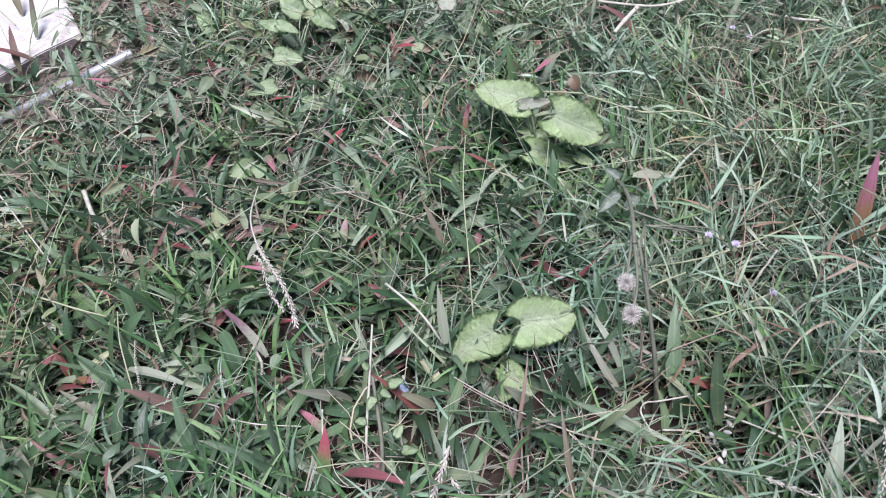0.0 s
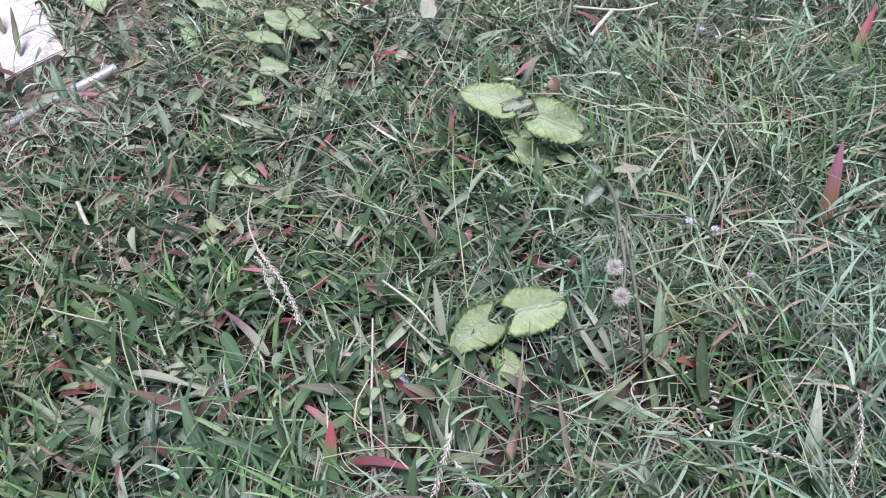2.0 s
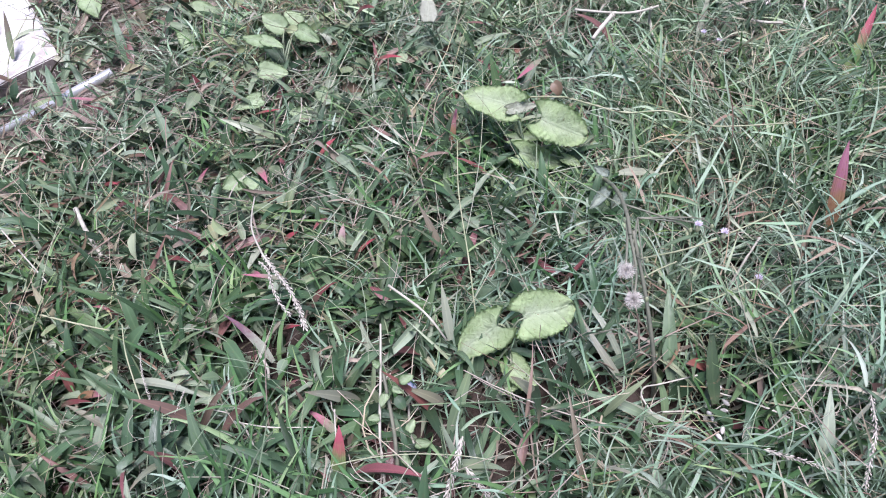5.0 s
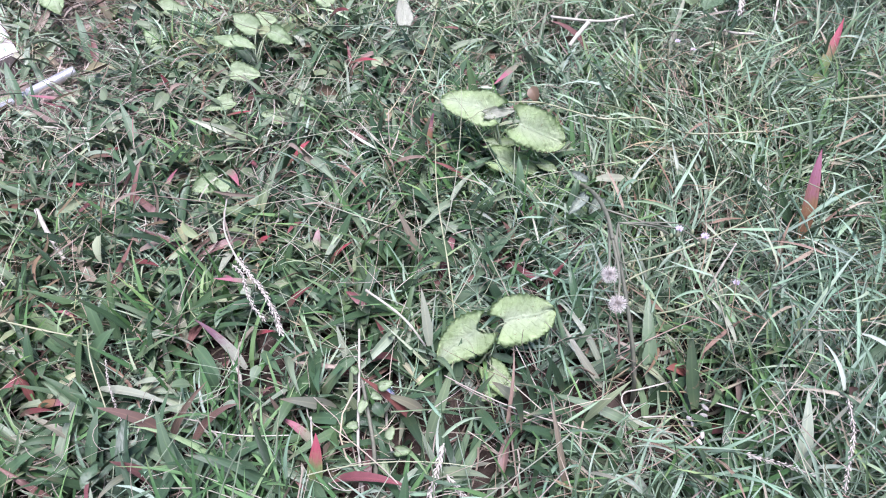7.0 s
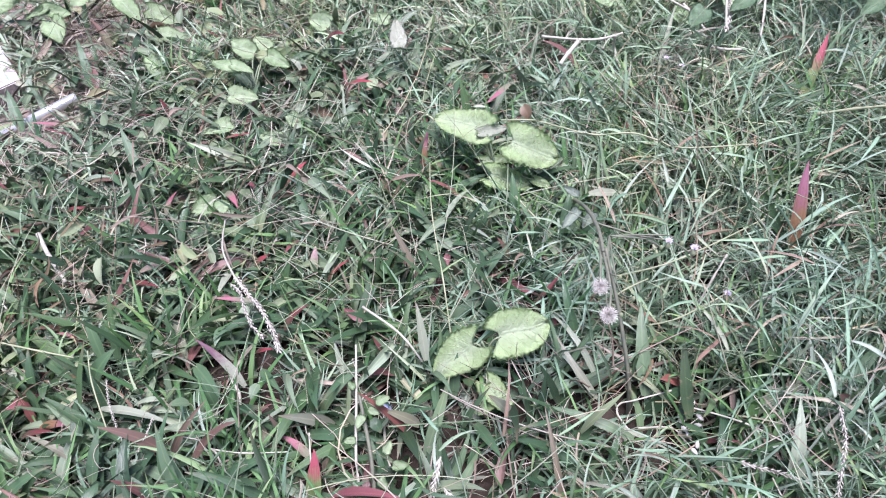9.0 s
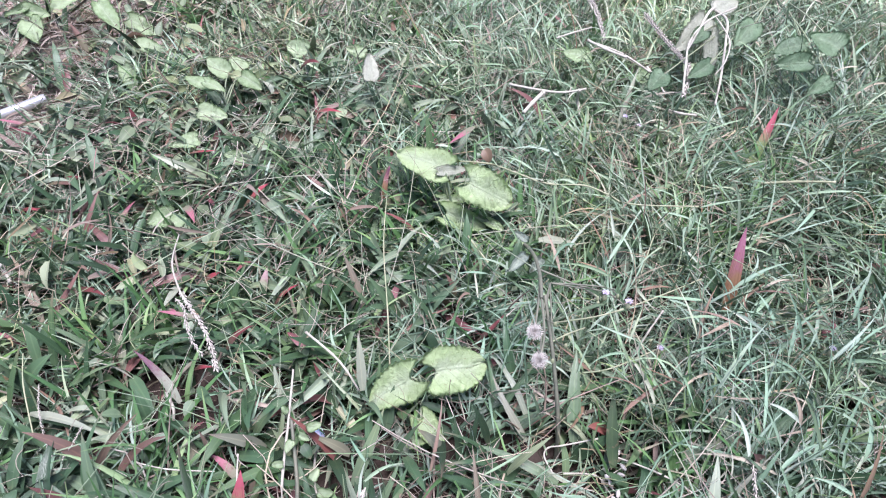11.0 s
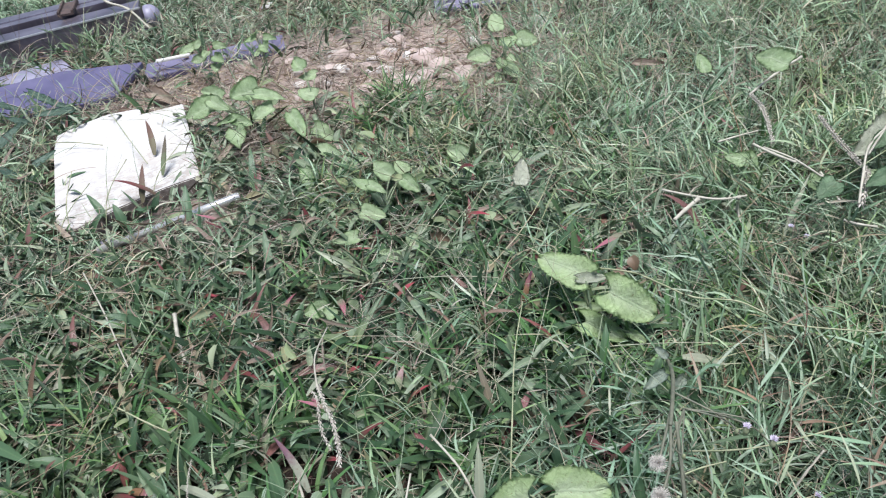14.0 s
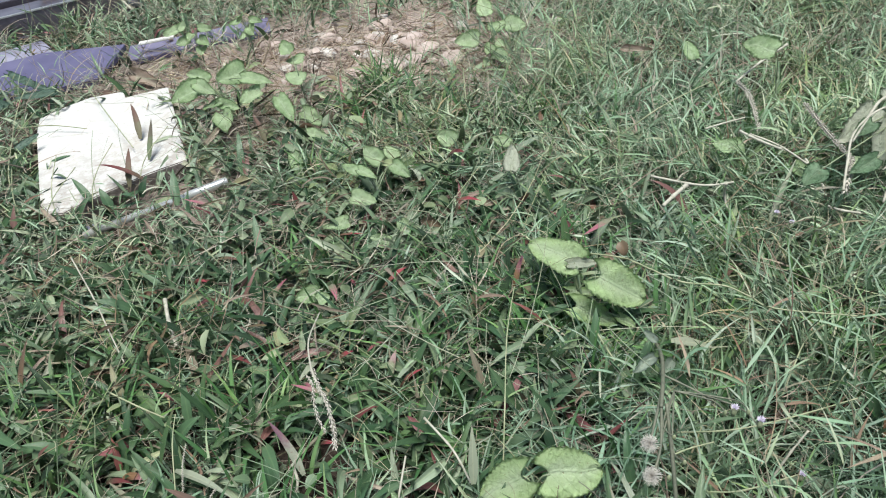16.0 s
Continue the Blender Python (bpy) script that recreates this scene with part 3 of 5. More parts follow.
    x, y = np.concatenate([x, rng.normal(0.13, 0.04, 26), rng.normal(-0.25, 0.05, 10), rng.normal(-0.115, 0.02, 16)]), np.concatenate([y, rng.normal(0.70, 0.035, 26), rng.normal(0.47, 0.04, 10), rng.normal(1.27, 0.04, 16)])
    made = []
    for k in range(9):
        n = len(x)
        jx, jy = x + rng.normal(0, 0.007, n), y + rng.normal(0, 0.007, n)
        base = np.stack([jx, jy, ground_z(jx, jy)], -1)
        made.append(blade_arrays(base, rng.uniform(0, 2 * np.pi, n), rng.uniform(0.8, 1.5, n), rng.uniform(0.2, 1.4, n), rng.uniform(0.045, 0.095, n), rng.uniform(0.0025, 0.0055, n), 9, 3, 0.4, rng.normal(0, 0.3, n), rng.normal(0, 0.5, n)))
    stuff("lush_tufts", made, LUSH, "fresh yellow-green upright grass tufts", "grass")
    # creeping stems over the sward
    x, y = scatter(2800, -0.75, 0.85, 0.28, 1.5, full)
    made = straw(x, y, 0.17, (0.00025, 0.0007), 0.06)
    x, y = scatter(1300, -0.75, 0.85, 0.30, 1.6, lambda x, y: full(x, y) * np.where(y < 0.6, 0.4, 1))
    n = len(x)
    base = np.stack([x, y, ground_z(x, y) + rng.uniform(0.01, 0.05, n)], -1)
    places, _ = curve_path(base, rng.uniform(0, 2 * np.pi, n), rng.uniform(0.1, 0.9, n), rng.uniform(0.0, 0.7, n), rng.uniform(0.07, 0.17, n), 8, rng.normal(0, 0.25, n))
    made += [tube_arrays(places, rng.uniform(0.0003, 0.0006, n)[:, None] * np.linspace(1.2, 0.6, 8), 4)]
    x, y = scatter(3800, -1.2, 1.2, 0.95, 2.2, lambda x, y: full(x, y) * (0.4 + 0.6 * rightness(x, y)))
    n = len(x)
    base = np.stack([x, y, ground_z(x, y) + rng.uniform(0.0, 0.03, n)], -1)
    places, _ = curve_path(base, rng.uniform(0, 2 * np.pi, n), rng.uniform(0.6, 1.5, n), rng.uniform(0.0, 1.0, n), rng.uniform(0.06, 0.15, n), 7, rng.normal(0, 0.4, n))
    made += [tube_arrays(places, rng.uniform(0.0004, 0.0008, n)[:, None] * np.linspace(1.2, 0.6, 7), 3)]
    stuff("grass_stems", made, STEMS, "thin pale grass stems crossing over the sward", "grass")
    # dead matter
    x, y = scatter(6500, -0.75, 0.85, 0.28, 1.3, lambda x, y: np.clip(0.3 + 0.45 * rightness(x, y) + 0.5 * bareness(x, y), 0, 1) * np.where(y < 0.62, 0.36, 1))
    made = straw(x, y, 0.10, (0.00022, 0.00065), 0.05)
    x, y = scatter(420, -0.10, 0.7, 0.30, 0.56, lambda x, y: np.clip((clump(x, y, 10.0, 6.6) - 0.3) * 3, 0.1, 1))
    made += straw(x, y, 0.11, (0.0004, 0.0010), 0.045)
    x, y = scatter(14000, -1.7, 1.2, 1.2, 2.3, lambda x, y: 0.12 + 0.88 * bareness(x, y))
    made += straw(x, y, 0.10, (0.0004, 0.0010), 0.02)
    x, y = scatter(2800, -1.2, 1.1, 1.15, 2.2, lambda x, y: full(x, y) * (0.5 + 0.5 * np.clip((clump(x, y, 5.0, 8.8) - 0.35) * 4, 0, 1)))
    n = len(x)
    base = np.stack([x, y, ground_z(x, y) + rng.uniform(0.0, 0.03, n)], -1)
    places, _ = curve_path(base, rng.uniform(0, 2 * np.pi, n), rng.uniform(0.3, 1.4, n), rng.uniform(0.0, 1.2, n), rng.uniform(0.05, 0.13, n), 7, rng.normal(0, 0.5, n))
    made += [tube_arrays(places, rng.uniform(0.0004, 0.0009, n)[:, None] * np.linspace(1.2, 0.6, 7), 3)]
    x, y = scatter(8000, -0.75, 0.80, 0.30, 1.05, lambda x, y: np.clip(0.35 + (clump(x, y, 13.0, 7.1) - 0.35) * 3, 0.15, 1))
    made += straw(x, y, 0.040, (0.00018, 0.00045), 0.06)
    x, y = scatter(1000, -0.70, 0.10, 0.66, 1.20, lambda x, y: np.clip((clump(x, y, 9.0, 1.6) - 0.32) * 4, 0.05, 1))
    made += straw(x, y, 0.09, (0.0003, 0.0009), 0.06)
    stuff("dry_straw", made, STRAW, "pale dead grass stems lying in the sward", "straw")
    x, y = scatter(7500, -1.4, 1.0, 0.28, 2.2, lambda x, y: 0.55 + 0.45 * bareness(x, y))
    made = dead_blades(x, y)
    x, y = scatter(1300, -0.75, 0.25, 0.32, 1.15, lambda x, y: 1 - 0.6 * rightness(x, y))
    made += dead_blades(x, y, 0.03)
    x, y = scatter(1700, -0.75, 0.10, 0.66, 1.25, lambda x, y: np.clip((clump(x, y, 9.0, 1.6) - 0.30) * 4, 0.1, 1))
    made += dead_blades(x, y, 0.065)
    stuff("leaf_litter", made, LITTER, "brown and mauve withered grass leaves", "litter")
    # matted hay over the bare soil
    x, y = scatter(8500, -0.75, 0.25, 0.82, 1.85, lambda x, y: np.clip(bareness(x, y) * 1.1 - 0.05, 0, 1) * (0.35 + 0.65 * (clump(x, y, 12.0, 4.4) > 0.42)))
    made = straw(x, y, 0.075, (0.0004, 0.0011), 0.014) + dead_blades(x[::3], y[::3], 0.012)
    stuff("matted_hay", made, HAY, "reddish-brown matted dead grass on bare soil", "straw")


def outer_grass():
    """Coarser tufts round the part that is walked past."""
    free = lambda x, y: (((x < -0.75) | (x > 0.85) | (y < 0.30)) & ((np.abs(x + 0.2) > 1.45) | (y > 2.25) | (y < 1.14))) | (y > 2.25)
    hole = lambda x, y: (np.abs(x - 0.08) < 0.22) & (np.abs(y - 0.20) < 0.2)
    made = []
    for count, half in ((9000, 2.0), (9000, 4.5)):
        x, y = scatter(count, -half, half, 1.0 - half, 1.0 + half, lambda x, y: free(x, y) * ~hole(x, y) * 1.0)
        for k in range(5):
            n = len(x)
            jx, jy = x + rng.normal(0, 0.03, n), y + rng.normal(0, 0.03, n)
            base = np.stack([jx, jy, ground_z(jx, jy)], -1)
            made.append(blade_arrays(base, rng.uniform(0, 2 * np.pi, n), rng.uniform(0.4, 1.3, n), rng.uniform(0.2, 1.5, n), rng.uniform(0.05, 0.13, n), rng.uniform(0.003, 0.007, n) * half / 2, 4, 2, 0.0, under=True))
    stuff("outer_grass", made, FINE, "rough grass of the surrounding plot", "grass")



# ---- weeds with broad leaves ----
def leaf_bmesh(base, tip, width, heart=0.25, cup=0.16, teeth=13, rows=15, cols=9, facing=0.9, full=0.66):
    """A broad leaf from its base to its tip: heart-shaped foot, toothed edge, pleated along the side veins."""
    base, tip = Vector(base), Vector(tip)
    along = tip - base
    size = along.length
    along.normalize()
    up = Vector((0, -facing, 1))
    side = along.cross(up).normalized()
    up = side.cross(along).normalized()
    bm = bmesh.new()
    uvl = bm.loops.layers.uv.new("UVMap")
    phase = random.uniform(0, 6)
    droop, twist, bow = random.uniform(0.05, 0.30), random.uniform(-0.5, 0.5), random.uniform(-0.12, 0.12)
    grid = []
    for i in range(rows):
        s = i / (rows - 1)
        w = 0.5 * width * (math.sin(math.pi * min(1, 0.025 + 0.975 * s) ** 0.62) ** full if s < 1 else 0)
        w = max(w, 0.0006) * (1 + (0.05 if teeth > 9 else 0.09) * math.cos(s * teeth * 2 * math.pi))
        line = []
        for j in range(cols):
            v = 2 * j / (cols - 1) - 1
            back = heart * size * (abs(v) ** 1.6) * (1 - s) ** 2
            lift = cup * width * (0.35 * v * v + 0.45 * abs(v)) - droop * size * s * s * 0.6
            lift += 0.03 * width * math.sin(phase + s * 8 + v * 5) * (0.3 + abs(v)) + 0.022 * width * math.sin((s - 0.45 * abs(v)) * 34) * min(1, 2.5 * abs(v))
            p = base + along * (s * size - back) + (side * math.cos(twist * s) + up * math.sin(twist * s)) * (w * v) + up * (lift - 0.03 * width * (abs(v) < 0.1))
            p += noise.noise_vector(p / width * 1.6) * 0.07 * width + side * (bow * size * s * s)
            line.append((bm.verts.new(p), (v * 0.5 + 0.5, s)))
        grid.append(line)
    for i in range(rows - 1):
        for j in range(cols - 1):
            c = (grid[i][j], grid[i][j + 1], grid[i + 1][j + 1], grid[i + 1][j])
            face = bm.faces.new([q[0] for q in c])
            for loop, q in zip(face.loops, c):
                loop[uvl].uv = q[1]
    # thickness
    bmesh.ops.solidify(bm, geom=bm.faces[:], thickness=0.0004)
    return bm


def stem_bmesh(points, r0, r1, sides=6, bumps=0.0):
    """A round tapering stem through the given places, smoothed."""
    pts = [Vector(p) for p in points]
    fine = []
    for i in range(len(pts) - 1):
        a, b, c, d = pts[max(i - 1, 0)], pts[i], pts[i + 1], pts[min(i + 2, len(pts) - 1)]
        for k in range(6):
            t = k / 6
            fine.append(0.5 * (2 * b + (c - a) * t + (2 * a - 5 * b + 4 * c - d) * t * t + (3 * b - a - 3 * c + d) * t ** 3))
    fine.append(pts[-1])
    bm = bmesh.new()
    uvl = bm.loops.layers.uv.new("UVMap")
    rings = []
    for i, p in enumerate(fine):
        s = i / (len(fine) - 1)
        tan = (fine[min(i + 1, len(fine) - 1)] - fine[max(i - 1, 0)]).normalized()
        a = tan.orthogonal().normalized()
        b = tan.cross(a)
        r = (r0 + (r1 - r0) * s) * (1 + bumps * (1 if i % 6 == 0 else 0))
        rings.append([bm.verts.new(p + (a * math.cos(q) + b * math.sin(q)) * r) for q in (2 * math.pi * k / sides for k in range(sides))])
    for i, (u, w) in enumerate(zip(rings, rings[1:])):
        for k in range(sides):
            face = bm.faces.new((u[k], u[(k + 1) % sides], w[(k + 1) % sides], w[k]))
            for loop, q in zip(face.loops, ((k, i), (k + 1, i), (k + 1, i + 1), (k, i + 1))):
                loop[uvl].uv = (q[0] / sides, q[1] / len(fine))
    bm.faces.new(rings[0][::-1]), bm.faces.new(rings[-1])
    return bm


def note_leaf(base, tip, width, clear=0.86):
    FEATURES.append((np.array(base), np.array(tip), width * 0.5, clear))


def weed(x, y, height, label, group="broad-leaved weeds"):
    """The root of a weed and its upright stem."""
    z = float(ground_z(x, y))
    root = empty("weed", (x, y, z), label, "weed", group)
    root["top"] = height
    part("stem", stem_bmesh([(x, y, z - 0.004), (x + 0.004, y - 0.003, z + height * 0.5), (x - 0.002, y + 0.004, z + height)], 0.0017, 0.0009), STEMS, root)
    return root


def weed_leaf(root, base, tip, width, big=False, mat=None):
    note_leaf(base, tip, width, 0.8 if big or base[1] > 1.12 else 0.5)
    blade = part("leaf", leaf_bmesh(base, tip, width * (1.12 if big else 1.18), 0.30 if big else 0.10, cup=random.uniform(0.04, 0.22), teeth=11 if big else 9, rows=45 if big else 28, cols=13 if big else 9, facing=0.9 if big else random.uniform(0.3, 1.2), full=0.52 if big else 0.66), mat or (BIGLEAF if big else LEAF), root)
    foot = Vector(root.location)
    height = root["top"]
    a = foot + Vector((0, 0, min(height, max(0.004, (base[2] - foot.z) * 0.7))))
    mid = (a + Vector(base)) / 2 + Vector((0, 0, 0.006))
    part("petiole", stem_bmesh([a, mid, Vector(base)], 0.0009, 0.0006, 5), STEMS, blade)


def lone_weed(base, tip, width, mat=None):
    x, y = base[0] + 0.01, base[1] + 0.005
    root = weed(x, y, max(0.01, (base[2] - float(ground_z(x, y))) * 0.8), "single faded leaf on a thin stem in grass" if mat else "single round green weed leaf standing in grass")
    weed_leaf(root, base, tip, width, mat=mat)


weed_b = weed(-0.372, 1.235, 0.09, "leafy green weed beside the white board")
weed_b2 = weed(-0.235, 1.225, 0.10, "tall green weed with drooping oval leaves")
weed_c = weed(-0.070, 0.935, 0.07, "pale green weed with curled, mottled leaves")
weed_a = weed(0.060, 1.345, 0.09, "upright green weed at the edge of the rubble")
weed_d = weed(0.155, 0.722, 0.08, "light green round-leaved weed with a faded leaf")
weed_e = weed(0.112, 0.528, 0.055, "low weed with two large light green toothed leaves")
weed_g = weed(0.60, 1.02, 0.11, "dark green bushy weed with broad leaves")
weed_f = weed(-0.101, 0.752, 0.04, "small seedling with paired round green leaves")
weed_i = weed(-0.515, 1.500, 0.10, "small light green weed before the violet strip")
weed_j = weed(-0.412, 1.505, 0.09, "pale green weed at the end of the violet strip")
for lx, lz, turn, size in ((-0.529, 0.050, 2.5, 0.034), (-0.546, 0.044, 3.4, 0.030), (-0.530, 0.026, 3.9, 0.028), (-0.508, 0.026, 5.6, 0.030), (-0.509, 0.010, 5.0, 0.030), (-0.520, 0.036, 4.5, 0.024), (-0.505, 0.046, 0.6, 0.026)):
    weed_leaf(weed_i, (lx, 1.498, lz), (lx + size * math.cos(turn), 1.498 + size * 0.8 * math.sin(turn), lz - 0.006), size * 0.62)
for lx, lz, turn, size in ((-0.416, 0.056, 2.8, 0.032), (-0.406, 0.045, 5.2, 0.034), (-0.418, 0.066, 1.8, 0.026), (-0.400, 0.058, 0.3, 0.024), (-0.410, 0.034, 4.2, 0.024)):
    weed_leaf(weed_j, (lx, 1.498, lz), (lx + size * math.cos(turn), 1.498 + size * 0.8 * math.sin(turn), lz - 0.006), size * 0.6)
weed_leaf(weed_b, (-0.320, 1.231, 0.074), (-0.358, 1.208, 0.064), 0.0369)
weed_leaf(weed_b, (-0.394, 1.253, 0.048), (-0.448, 1.288, 0.053), 0.0226)
weed_leaf(weed_b, (-0.398, 1.236, 0.048), (-0.445, 1.209, 0.036), 0.0318)
weed_leaf(weed_b, (-0.315, 1.199, 0.075), (-0.266, 1.199, 0.072), 0.0198)
weed_leaf(weed_b, (-0.286, 1.187, 0.057), (-0.315, 1.171, 0.048), 0.0267)
weed_leaf(weed_b, (-0.369, 1.212, 0.031), (-0.332, 1.199, 0.023), 0.0181)
weed_leaf(weed_b, (-0.362, 1.212, 0.031), (-0.394, 1.203, 0.024), 0.0170)
weed_leaf(weed_b, (-0.357, 1.192, 0.021), (-0.340, 1.156, 0.007), 0.0285)
weed_leaf(weed_b, (-0.402, 1.223, 0.058), (-0.370, 1.203, 0.049), 0.0204)
weed_leaf(weed_b2, (-0.258, 1.277, 0.079), (-0.288, 1.315, 0.081), 0.0223)
weed_leaf(weed_b2, (-0.238, 1.277, 0.071), (-0.272, 1.283, 0.064), 0.0185)
weed_leaf(weed_b2, (-0.224, 1.213, 0.062), (-0.260, 1.234, 0.060), 0.0261)
weed_leaf(weed_b2, (-0.252, 1.166, 0.060), (-0.227, 1.125, 0.040), 0.0225)
weed_leaf(weed_b2, (-0.221, 1.170, 0.032), (-0.183, 1.148, 0.018), 0.0218)
weed_leaf(weed_b2, (-0.197, 1.098, 0.034), (-0.164, 1.094, 0.026), 0.0163)
weed_leaf(weed_b2, (-0.202, 1.042, 0.034), (-0.186, 1.006, 0.014), 0.0165)
weed_leaf(weed_c, (-0.078, 0.935, 0.064), (-0.112, 0.959, 0.068), 0.0194)
weed_leaf(weed_c, (-0.065, 0.966, 0.065), (-0.094, 0.989, 0.069), 0.0199)
weed_leaf(weed_c, (-0.050, 0.957, 0.066), (-0.027, 0.944, 0.058), 0.0165)
weed_leaf(weed_c, (-0.051, 0.988, 0.056), (-0.068, 1.012, 0.060), 0.0164)
weed_leaf(weed_c, (-0.093, 0.907, 0.053), (-0.063, 0.903, 0.047), 0.0188)
weed_leaf(weed_c, (-0.094, 0.884, 0.032), (-0.128, 0.880, 0.028), 0.0196)
weed_leaf(weed_c, (-0.039, 0.837, 0.037), (-0.064, 0.851, 0.039), 0.0144)
weed_leaf(weed_c, (-0.030, 0.864, 0.048), (-0.017, 0.852, 0.039), 0.0128)
weed_leaf(weed_c, (-0.087, 0.934, 0.073), (-0.064, 0.928, 0.067), 0.0117)
weed_leaf(weed_a, (0.050, 1.368, 0.094), (0.040, 1.422, 0.104), 0.0240)
weed_leaf(weed_a, (0.059, 1.351, 0.075), (0.078, 1.391, 0.082), 0.0213)
weed_leaf(weed_a, (0.082, 1.344, 0.087), (0.115, 1.346, 0.084), 0.0245)
weed_leaf(weed_a, (0.039, 1.350, 0.063), (-0.002, 1.353, 0.059), 0.0264)
weed_leaf(weed_a, (0.060, 1.340, 0.055), (0.052, 1.322, 0.046), 0.0174)
weed_leaf(weed_a, (0.065, 1.342, 0.045), (0.085, 1.316, 0.034), 0.0211)
weed_leaf(weed_a, (0.054, 1.330, 0.034), (0.047, 1.319, 0.027), 0.0137)
weed_leaf(weed_a, (0.067, 1.329, 0.065), (0.081, 1.324, 0.060), 0.0135)
weed_leaf(weed_d, (0.151, 0.733, 0.097), (0.113, 0.762, 0.100), 0.0297, big=True)
weed_leaf(weed_d, (0.172, 0.714, 0.094), (0.211, 0.706, 0.072), 0.0330, big=True)
weed_leaf(weed_d, (0.148, 0.720, 0.072), (0.175, 0.724, 0.066), 0.0089, big=True)
weed_leaf(weed_d, (0.148, 0.743, 0.082), (0.159, 0.734, 0.071), 0.0084, big=True)
weed_leaf(weed_d, (0.153, 0.710, 0.062), (0.189, 0.700, 0.050), 0.0211, big=True)
weed_leaf(weed_d, (0.192, 0.704, 0.055), (0.205, 0.696, 0.052), 0.0081, big=True)
weed_leaf(weed_d, (0.145, 0.729, 0.097), (0.175, 0.735, 0.095), 0.0088, mat=DRYLEAF)
weed_leaf(weed_e, (0.104, 0.530, 0.068), (0.070, 0.524, 0.050), 0.0270, big=True)
weed_leaf(weed_e, (0.123, 0.527, 0.075), (0.159, 0.533, 0.075), 0.0320, big=True)
weed_leaf(weed_e, (0.110, 0.514, 0.039), (0.123, 0.494, 0.027), 0.0169, big=True)
weed_leaf(weed_e, (0.114, 0.510, 0.034), (0.100, 0.497, 0.025), 0.0137, big=True)
weed_leaf(weed_f, (-0.100, 0.757, 0.037), (-0.127, 0.753, 0.033), 0.0179)
weed_leaf(weed_f, (-0.099, 0.744, 0.037), (-0.088, 0.752, 0.037), 0.0131)
weed_leaf(weed_f, (-0.104, 0.750, 0.037), (-0.107, 0.748, 0.026), 0.0085)
lone_weed((0.400, 1.047, 0.152), (0.369, 1.076, 0.157), 0.0258)
lone_weed((0.331, 1.137, 0.107), (0.330, 1.180, 0.116), 0.0172)
lone_weed((0.333, 0.923, 0.097), (0.316, 0.940, 0.099), 0.0173)
lone_weed((0.339, 0.953, 0.087), (0.353, 0.943, 0.080), 0.0186)
lone_weed((0.390, 0.896, 0.091), (0.413, 0.882, 0.082), 0.0181)
lone_weed((0.446, 0.898, 0.126), (0.449, 0.937, 0.137), 0.0155)
lone_weed((0.432, 0.845, 0.115), (0.424, 0.866, 0.120), 0.0161)
lone_weed((0.022, 1.014, 0.062), (-0.003, 1.034, 0.065), 0.0205)
lone_weed((0.091, 1.015, 0.057), (0.068, 1.031, 0.059), 0.0135)
lone_weed((0.093, 0.903, 0.087), (0.098, 0.931, 0.105), 0.0170, mat=DRYLEAF)


# ---- reddened leaves ----
def red_blade(base, tip, width, kind):
    note_leaf(base, tip, width)
    base, tip = Vector(base), Vector(tip)
    along = tip - base
    flat = math.hypot(along.x, along.y)
    length = along.length * 1.04
    elev = math.atan2(along.z, flat)
    arch, curl = random.uniform(0.3, 1.0), random.choice((-1, 1)) * random.uniform(0.2, 0.6)
    arrays = blade_arrays(np.array([base]), np.array([math.atan2(along.y, along.x) - curl * 0.5]), np.array([elev + arch * 0.5]), np.array([arch]), np.array([length]), np.array([width * random.uniform(0.95, 1.25)]), 14, 5, 0.4, np.array([curl]), np.array([random.uniform(-0.3, 0.3)]))
    words = {"red": "bright red withering grass leaf", "dark": "dark red withered grass leaf", "pink": "pinkish red fading grass leaf", "purple": "purple-brown grass leaf with green foot",
             "brown": "red-brown dying grass leaf", "orange": "orange-brown arching grass leaf", "tip": "green grass leaf with a bright red tip", "pale": "pale pinkish grass leaf", "olive": "dark olive-brown grass leaf standing before the board"}
    tagged(quads("grass_leaf", *arrays, REDS[kind]), words[kind], "leaf", "reddened grass leaves")


red_blade((-0.488, 1.161, -0.004), (-0.515, 1.213, 0.030), 0.0092, "brown")
red_blade((-0.438, 1.017, -0.000), (-0.447, 1.064, 0.034), 0.0087, "brown")
red_blade((-0.412, 1.023, 0.002), (-0.490, 1.033, 0.023), 0.0103, "dark")
red_blade((-0.441, 1.090, -0.000), (-0.450, 1.147, 0.036), 0.0075, "olive")
red_blade((-0.278, 0.942, 0.013), (-0.318, 0.938, 0.030), 0.0107, "pink")
red_blade((-0.264, 1.106, 0.014), (-0.287, 1.139, 0.043), 0.0084, "brown")
red_blade((-0.167, 0.929, 0.022), (-0.174, 0.935, 0.042), 0.0071, "dark")
red_blade((-0.182, 0.930, 0.020), (-0.198, 0.917, 0.034), 0.0071, "dark")
red_blade((-0.104, 0.865, 0.027), (-0.071, 0.852, 0.039), 0.0048, "red")
red_blade((-0.681, 1.038, -0.019), (-0.659, 1.042, 0.001), 0.0074, "pink")
red_blade((0.015, 0.975, 0.061), (0.039, 0.959, 0.077), 0.0092, "dark")
red_blade((0.032, 0.877, 0.063), (0.062, 0.858, 0.076), 0.0075, "red")
red_blade((0.026, 0.859, 0.062), (0.014, 0.847, 0.079), 0.0062, "dark")
red_blade((0.195, 0.825, 0.076), (0.165, 0.790, 0.082), 0.0053, "pink")
red_blade((-0.441, 0.860, -0.005), (-0.398, 0.842, 0.002), 0.0070, "brown")
red_blade((-0.038, 0.774, 0.027), (-0.012, 0.785, 0.045), 0.0087, "red")
